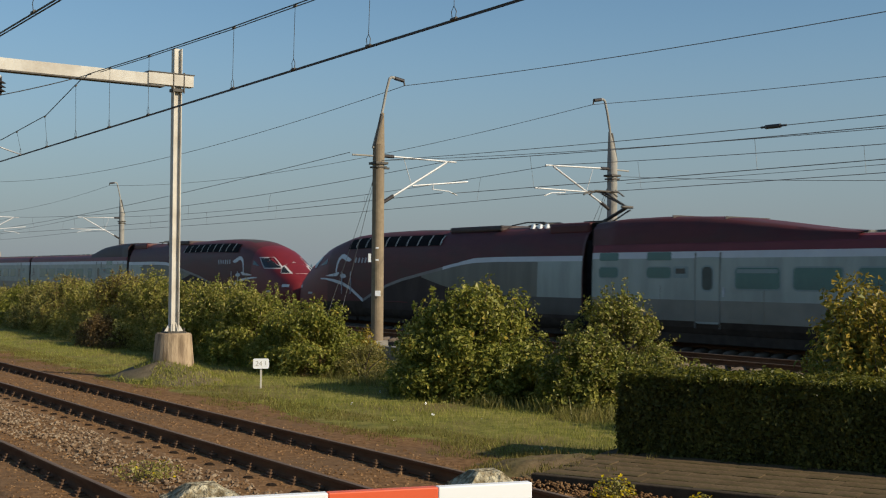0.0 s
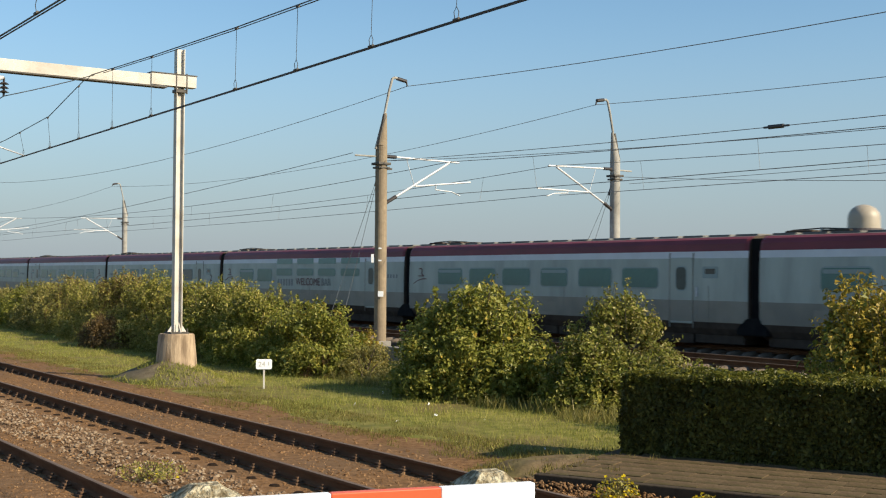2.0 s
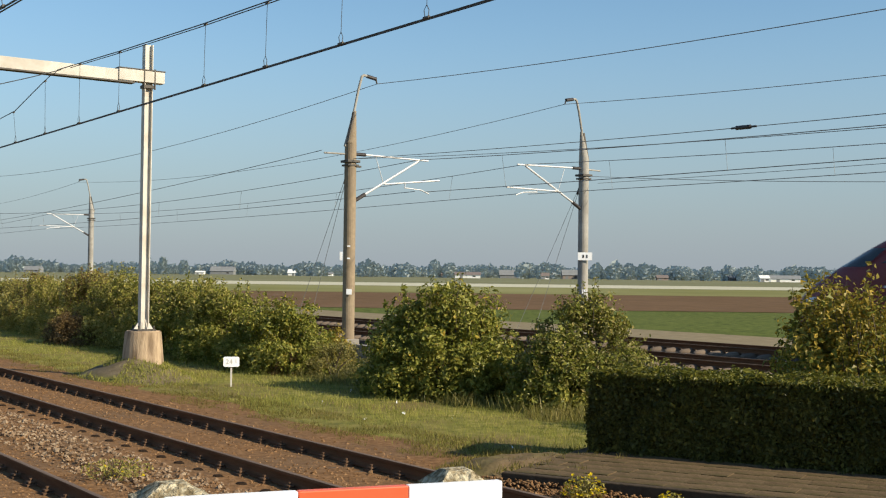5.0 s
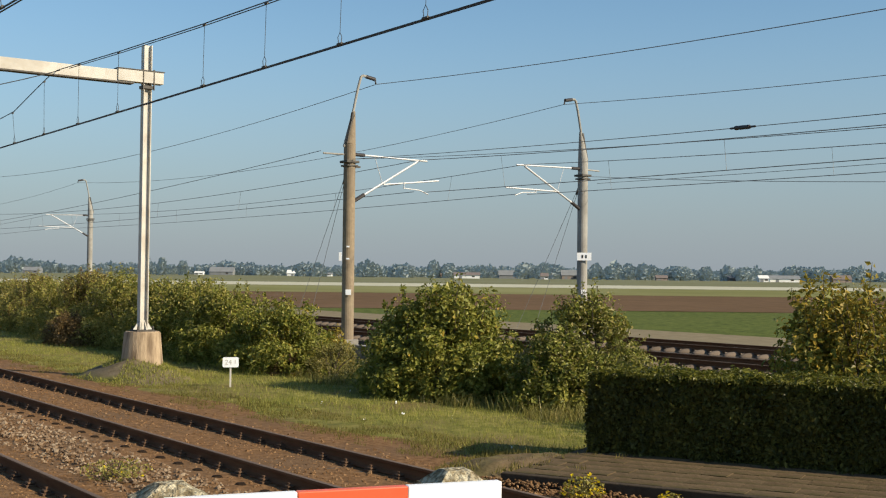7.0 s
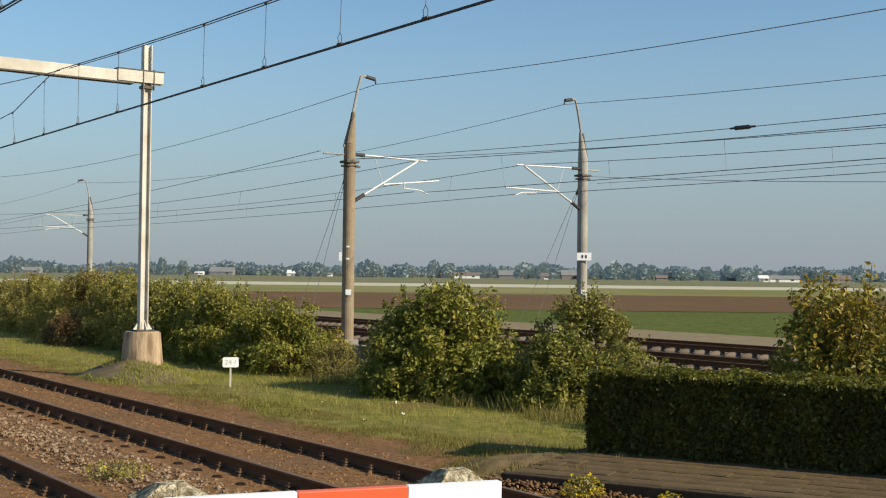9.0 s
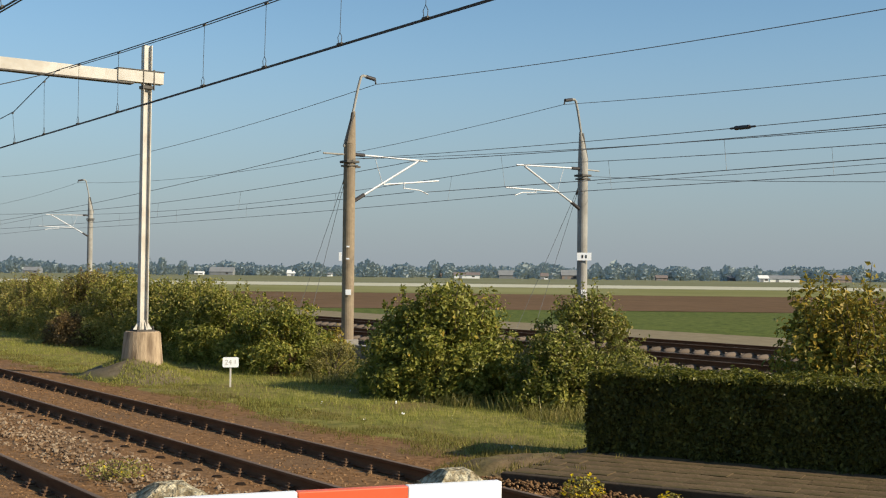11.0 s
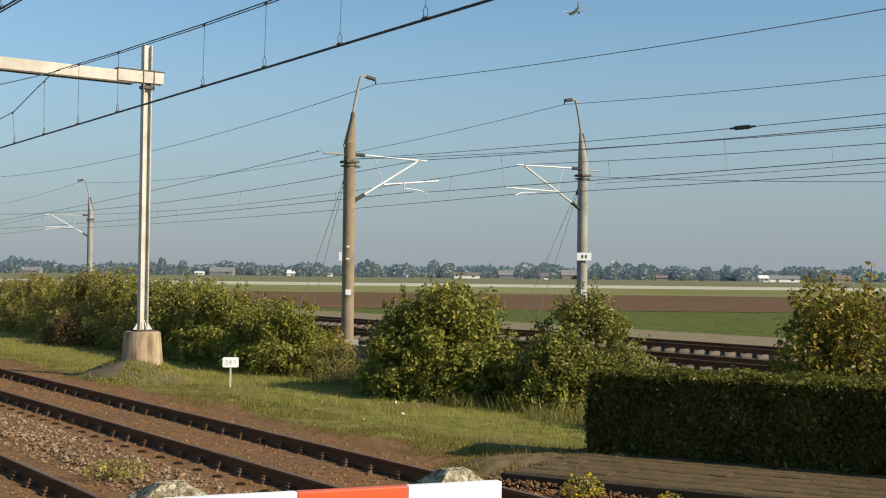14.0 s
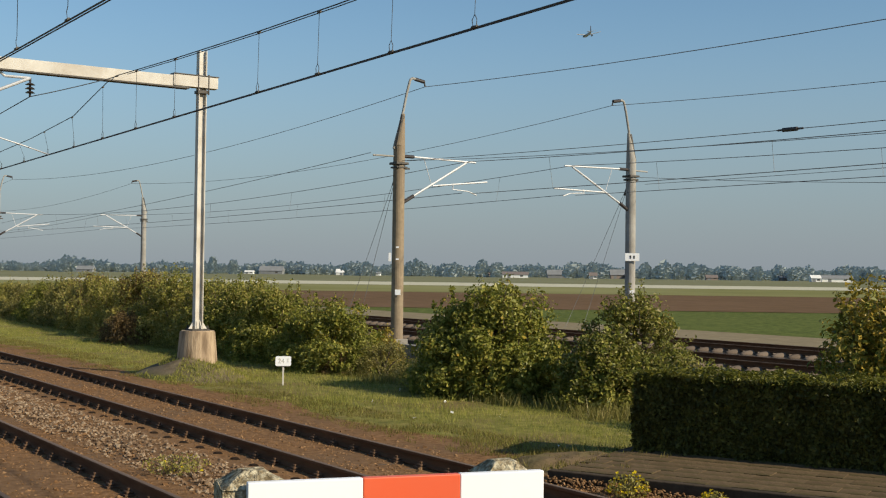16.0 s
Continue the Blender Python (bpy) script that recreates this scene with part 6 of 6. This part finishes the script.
def build_sign():
    p = thing("distance_sign", "small white distance sign on a short white post in the grass", "sign", at=pose(-23.78, 11.67, -0.45, 0, 0, 63))
    part("post", boxed(-0.02, 0.02, 0.006, 0.04, -0.1, 0.48, bevel=0.004), M["paint_cream"], p, "thin cream post")
    part("board", rounded_panel(0.34, 0.215, 0.035, 0.012), M["white_paint"], p, "white board with rounded corners").matrix_basis = pose(0, -0.002, 0.565)
    text_mesh("number", "24", 0.15, M["letter_soft"], p, pose(-0.045, -0.016, 0.565, 90), "black numerals")
    text_mesh("number", "1", 0.12, M["letter_soft"], p, pose(0.10, -0.016, 0.575, 90), "black numeral")


build_sign()

PLAT_Z = 0.45


def build_platform():
    tagged(as_object("platform", boxed(-3.05, 60, -6.0, 2.03, -0.62, PLAT_Z, bevel=0.015), M["paving"]), "brown paved railway platform under the camera", "platform", kind="structure")


build_platform()


def build_barrier():
    """Board on two concrete posts across the end of the platform."""
    a, b = Vector((-2.83, 1.21, 0)), Vector((-2.59, 2.08, 0))
    d = (b - a).normalized()
    ang = math.degrees(math.atan2(d.y, d.x))
    L = (b - a).length
    p = thing("platform_barrier", "red and white board on lichen-covered concrete posts", "barrier", at=pose(a.x, a.y, PLAT_Z, 0, 0, ang))
    top = 1.492 - PLAT_Z
    x = 0.0
    for w, mt, lab in ((0.335, "white_paint", "white field of the board"), (0.298, "red_paint", "red field of the board"), (L - 0.633, "white_paint", "white field of the board")):
        part("board", boxed(x, x + w - 0.001, -0.03, 0.0, top - 0.25, top, bevel=0.003), M[mt], p, lab)
        x += w
    for cx, hw in ((0.035, 0.10), (0.815, 0.083)):
        bm = bmesh.new()
        box(bm, cx - hw, cx + hw, 0.005, 0.19, -1.0, top - 0.024)
        r = bmesh.ops.create_cone(bm, cap_ends=True, segments=4, radius1=1.40 * hw, radius2=0.05, depth=0.042)
        bmesh.ops.rotate(bm, cent=(0, 0, 0), matrix=Matrix.Rotation(radians(45), 3, "Z"), verts=r["verts"])
        bmesh.ops.translate(bm, vec=(cx, 0.098, top - 0.024 + 0.020), verts=r["verts"])
        bmesh.ops.subdivide_edges(bm, edges=bm.edges[:], cuts=3, use_grid_fill=True)
        for v in bm.verts:
            v.co += Vector((noise.noise(v.co * 18), noise.noise(v.co * 18 + Vector((3, 0, 0))), noise.noise(v.co * 18 + Vector((0, 4, 0))))) * 0.0055
        part("post", bm, M["lichen_stone"], p, "rough concrete post with pale lichen")


M["lichen_stone"] = mat("lichen_stone", [(0.11, 0.086, 0.05), (0.25, 0.20, 0.12), (0.62, 0.55, 0.40)], 34, 0.95, bump=1.0, bump_scale=80, spec=0.1, second=(48, (0.66, 0.60, 0.44), 0.75))
build_barrier()

# ---------------------------------------------------------------- farms, woods and aeroplane
M["barn_white"] = mat("barn_white", [(0.70, 0.70, 0.68), (0.80, 0.80, 0.78)], 0.2, 0.6)
M["barn_grey"] = mat("barn_grey", [(0.17, 0.18, 0.19), (0.22, 0.23, 0.24)], 0.2, 0.8)
M["tile_red"] = mat("tile_red", [(0.15, 0.125, 0.12), (0.19, 0.155, 0.14)], 0.3, 0.8)
M["brick_far"] = mat("brick_far", [(0.23, 0.185, 0.16), (0.29, 0.23, 0.20)], 0.3, 0.9)
M["plane_white"] = mat("plane_white", [(0.42, 0.43, 0.46), (0.50, 0.51, 0.54)], 0.2, 0.5)
M["plane_dark"] = mat("plane_dark", [(0.16, 0.17, 0.21), (0.20, 0.21, 0.25)], 0.2, 0.5)


def on_view(d, across):
    p = VIEW * d + SIDE * across
    return p.x, p.y


def farm(d, across, length, depth, eave, ridge, wall, roof, label, turn=0.0):
    x, y = on_view(d, across)
    ang = math.degrees(math.atan2(SIDE.y, SIDE.x)) + turn
    p = thing("farm_building", label, "building", "far farm buildings", at=pose(x, y, Z_FIELD, 0, 0, ang))
    wl_part = part("wall", boxed(-length / 2, length / 2, -depth / 2, depth / 2, 0, eave), wall, p)
    bm = bmesh.new()
    e = 0.6
    pts = [(-depth / 2 - e, eave - 0.2), (0, ridge), (depth / 2 + e, eave - 0.2)]
    v0 = [bm.verts.new((-length / 2 - e, a, b)) for a, b in pts]
    v1 = [bm.verts.new((length / 2 + e, a, b)) for a, b in pts]
    bm.faces.new(v0)
    bm.faces.new(v1[::-1])
    for k in range(3):
        bm.faces.new((v0[k], v1[k], v1[(k + 1) % 3], v0[(k + 1) % 3]))
    bmesh.ops.recalc_face_normals(bm, faces=bm.faces)
    part("roof", bm, roof, p)
    n = max(2, int(length / 9))
    for k in range(n):
        xx = -length / 2 + (k + 0.5) * length / n
        part("door" if k % 3 == 0 else "window", boxed(xx - 1.3, xx + 1.3, -depth / 2 - 0.06, -depth / 2 - 0.01, 0.0 if k % 3 == 0 else 1.2, eave * 0.75), M["steel_dark"] if k % 2 else M["barn_grey"], wl_part)


def build_far():
    W, GR, RT, BR = M["barn_white"], M["barn_grey"], M["tile_red"], M["brick_far"]
    def at(px, d):
        return d, d * (px - 784) / 2136
    for px, d, w, dp, e, r, wa, ro, lab in (
            (530, 1250, 22, 12, 3.0, 6.5, W, W, "low white barn far across the fields"), (578, 1300, 14, 10, 2.6, 4.0, W, GR, "small white shed far across the fields"),
            (395, 1350, 26, 14, 4, 9, GR, GR, "grey barn far across the fields"), (355, 1300, 9, 8, 2.5, 4, W, W, "small white shed far across the fields"),
            (650, 1250, 5, 5, 2.5, 3.5, W, W, "small white shed far across the fields"), (778, 1150, 18, 10, 3.5, 7.5, BR, RT, "brick farmhouse with a tiled roof"),
            (828, 1050, 22, 11, 3.2, 5.5, W, RT, "white farm building with a reddish roof"), (905, 1150, 22, 14, 3.5, 8, GR, GR, "long grey barn among trees"),
            (965, 1000, 6, 6, 3, 5.5, W, RT, "small white house with a red roof"), (1010, 1150, 16, 12, 4, 9, BR, GR, "brown brick farm with a grey roof"),
            (1130, 1200, 11, 10, 3, 7.5, BR, RT, "brick farmhouse with a tiled roof"), (1172, 1100, 10, 8, 2.5, 5, BR, RT, "small brick house among trees"),
            (1352, 950, 7, 8, 3.2, 5.5, W, W, "white farm building by the fields"), (1388, 960, 24, 10, 3.0, 5.5, W, GR, "long low white barn"),
            (1300, 1150, 12, 10, 3, 6.5, BR, GR, "grey roofed barn among trees"), (60, 1350, 18, 12, 3, 7, GR, GR, "grey barn far across the fields"), (1490, 1050, 16, 9, 3, 6.5, BR, RT, "brick farmhouse with a tiled roof")):
        dd, ac = at(px, d)
        farm(dd, ac, w, dp, e, r, wa, ro, lab)
    # belts of trees at the edge of sight, their haze painted into the leaf colour
    rg = np.random.RandomState(91)
    P, N = [], []
    def tree(px, d, hh, w, n):
        """One far crown: leaf sprays round an egg-shaped crown that reaches down to the undergrowth."""
        x, y = on_view(d, d * (px - 784) / 2136)
        dv = rg.normal(0, 1, (n, 3))
        dv /= np.linalg.norm(dv, axis=1, keepdims=True)
        u = rg.rand(n, 1) ** 0.5 * (1 + 0.2 * np.sin(dv[:, :1] * 6 + px) * np.cos(dv[:, 2:] * 7))
        q = dv * u * np.array([w, w, hh * 0.46]) + np.array([x, y, Z_FIELD + hh * 0.54])
        low = rg.rand(n) < 0.22
        q[low, 2] = Z_FIELD + rg.rand(low.sum()) * hh * 0.4
        P.append(q)
        # blades all turn from the sun, so the crowns keep an even hazy tone
        N.append(0.8 * dv + np.array([3.4, -7.2, 0.2]))
    for k in range(2300):
        px = -260 + 2070 * rg.rand()
        d = 1350 + 800 * rg.rand()
        dens = noise.noise((px * 0.011, d * 0.0006, 4))
        hh = 8.0 + 8.0 * max(0.0, dens + 0.25) + 3 * rg.rand()
        if rg.rand() < 0.06:
            hh *= 1.3
        tree(px, d, hh, 4.0 + 3.5 * rg.rand(), 62)
    for px, hh, w in ((770, 15, 6), (795, 14, 7), (1056, 15, 5), (1087, 15.5, 6), (1113, 15, 6.5), (1140, 14, 8), (1155, 13, 7), (1195, 12, 9), (1210, 12, 9), (1250, 13, 6), (1290, 14, 6), (1318, 12, 8), (1400, 15, 8), (1425, 14, 9), (1450, 14, 7), (1520, 15, 8),
                      (655, 15, 6), (645, 13, 7), (665, 12, 6), (705, 12, 9), (720, 12, 8), (288, 15, 4), (325, 14, 4), (20, 12, 6), (925, 14, 7), (960, 14, 6), (985, 13, 7), (540, 13, 9), (560, 12, 9)):
        tree(px, 1120 + 60 * rg.rand(), hh, w, 330)
    ob = leaves("far_woods", np.concatenate(P), np.concatenate(N), 1.9, M["wood_far"], None, 92, aspect=0.85, label="grey-green belts of trees along the horizon, haze put into their colour")
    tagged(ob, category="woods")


build_far()


def build_plane():
    """A twin-engined airliner, nose towards +x."""
    p = thing("aeroplane", "pale grey twin-engined airliner flying off in the clear sky", "aeroplane")
    bm = bmesh.new()
    st = [(-18, 0.3, 1.0), (-14, 1.1, 0.6), (-9, 1.9, 0.1), (0, 2.0, 0), (11, 2.0, 0), (15, 1.7, -0.1), (17.5, 0.9, -0.4), (18.5, 0.15, -0.6)]
    rings = []
    for x, r, z in st:
        rings.append([bm.verts.new((x, r * math.cos(a * math.pi / 6), z + r * math.sin(a * math.pi / 6))) for a in range(12)])
    for a, b in zip(rings, rings[1:]):
        for k in range(12):
            bm.faces.new((a[k], b[k], b[(k + 1) % 12], a[(k + 1) % 12]))
    bm.faces.new(rings[0])
    bm.faces.new(rings[-1][::-1])
    bmesh.ops.recalc_face_normals(bm, faces=bm.faces)
    part("fuselage", bm, M["plane_white"], p, smooth=True)
    def slab(pts, t, name, mt):
        b = bmesh.new()
        lo = [b.verts.new(Vector(q) - Vector(t)) for q in pts]
        hi = [b.verts.new(Vector(q) + Vector(t)) for q in pts]
        b.faces.new(lo)
        b.faces.new(hi[::-1])
        for k in range(len(pts)):
            b.faces.new((lo[k], hi[k], hi[(k + 1) % len(pts)], lo[(k + 1) % len(pts)]))
        bmesh.ops.recalc_face_normals(b, faces=b.faces)
        part(name, b, M[mt], p)
    for s in (-1, 1):
        slab([(4, s * 1.8, -0.9), (-2.5, s * 1.8, -0.9), (-5.2, s * 17, 1.0), (-3.6, s * 17, 1.0)], (0, 0, 0.25), "wing", "plane_white")
        slab([(-13.5, s * 0.8, 1.0), (-17, s * 0.8, 1.0), (-17.6, s * 6.2, 1.6), (-16.2, s * 6.2, 1.6)], (0, 0, 0.12), "tailplane", "plane_white")
        part("engine", rods((0.2, s * 5.8, -1.9), (4.4, s * 5.8, -1.9), 0.9, 1.1, sides=14), M["plane_dark"], p)
    slab([(-12, 0, 1.8), (-17.2, 0, 1.5), (-18.6, 0, 8.0), (-16.6, 0, 8.0)], (0, 0.2, 0), "fin", "plane_dark")
    return p


PLANE = build_plane()

# ---------------------------------------------------------------- what moves
# where the meeting point of the two train sets stands along the track
TRAIN_AT = [(0, -53.18), (0.1, -48.7), (0.5, -31.2), (1.0, -7.2), (1.5, 14.9), (2.0, 38.8), (2.5, 61.05), (3.0, 85.05), (3.5, 107.45), (4.0, 131.8), (4.2, 141.4),
            (4.7, 164.5), (5.2, 187.6), (6.3, 238.4), (9.0, 363.2), (12.0, 501.8), (15.0, 640.4), (16.0, 686.6)]


def motions():
    for car, place, turned in CARS:
        walk(car, [(t, pose(x + place, HSL[1], 0, 0, 0, 180 if turned else 0)) for t, x in TRAIN_AT])
    walk(PLANE, [(t, pose(-40.3 - 76.74 * t, 497.3 + 36.63 * t, 312.2 + 1.4 * t, -9, 0, 154.5)) for t in range(17)])


motions()
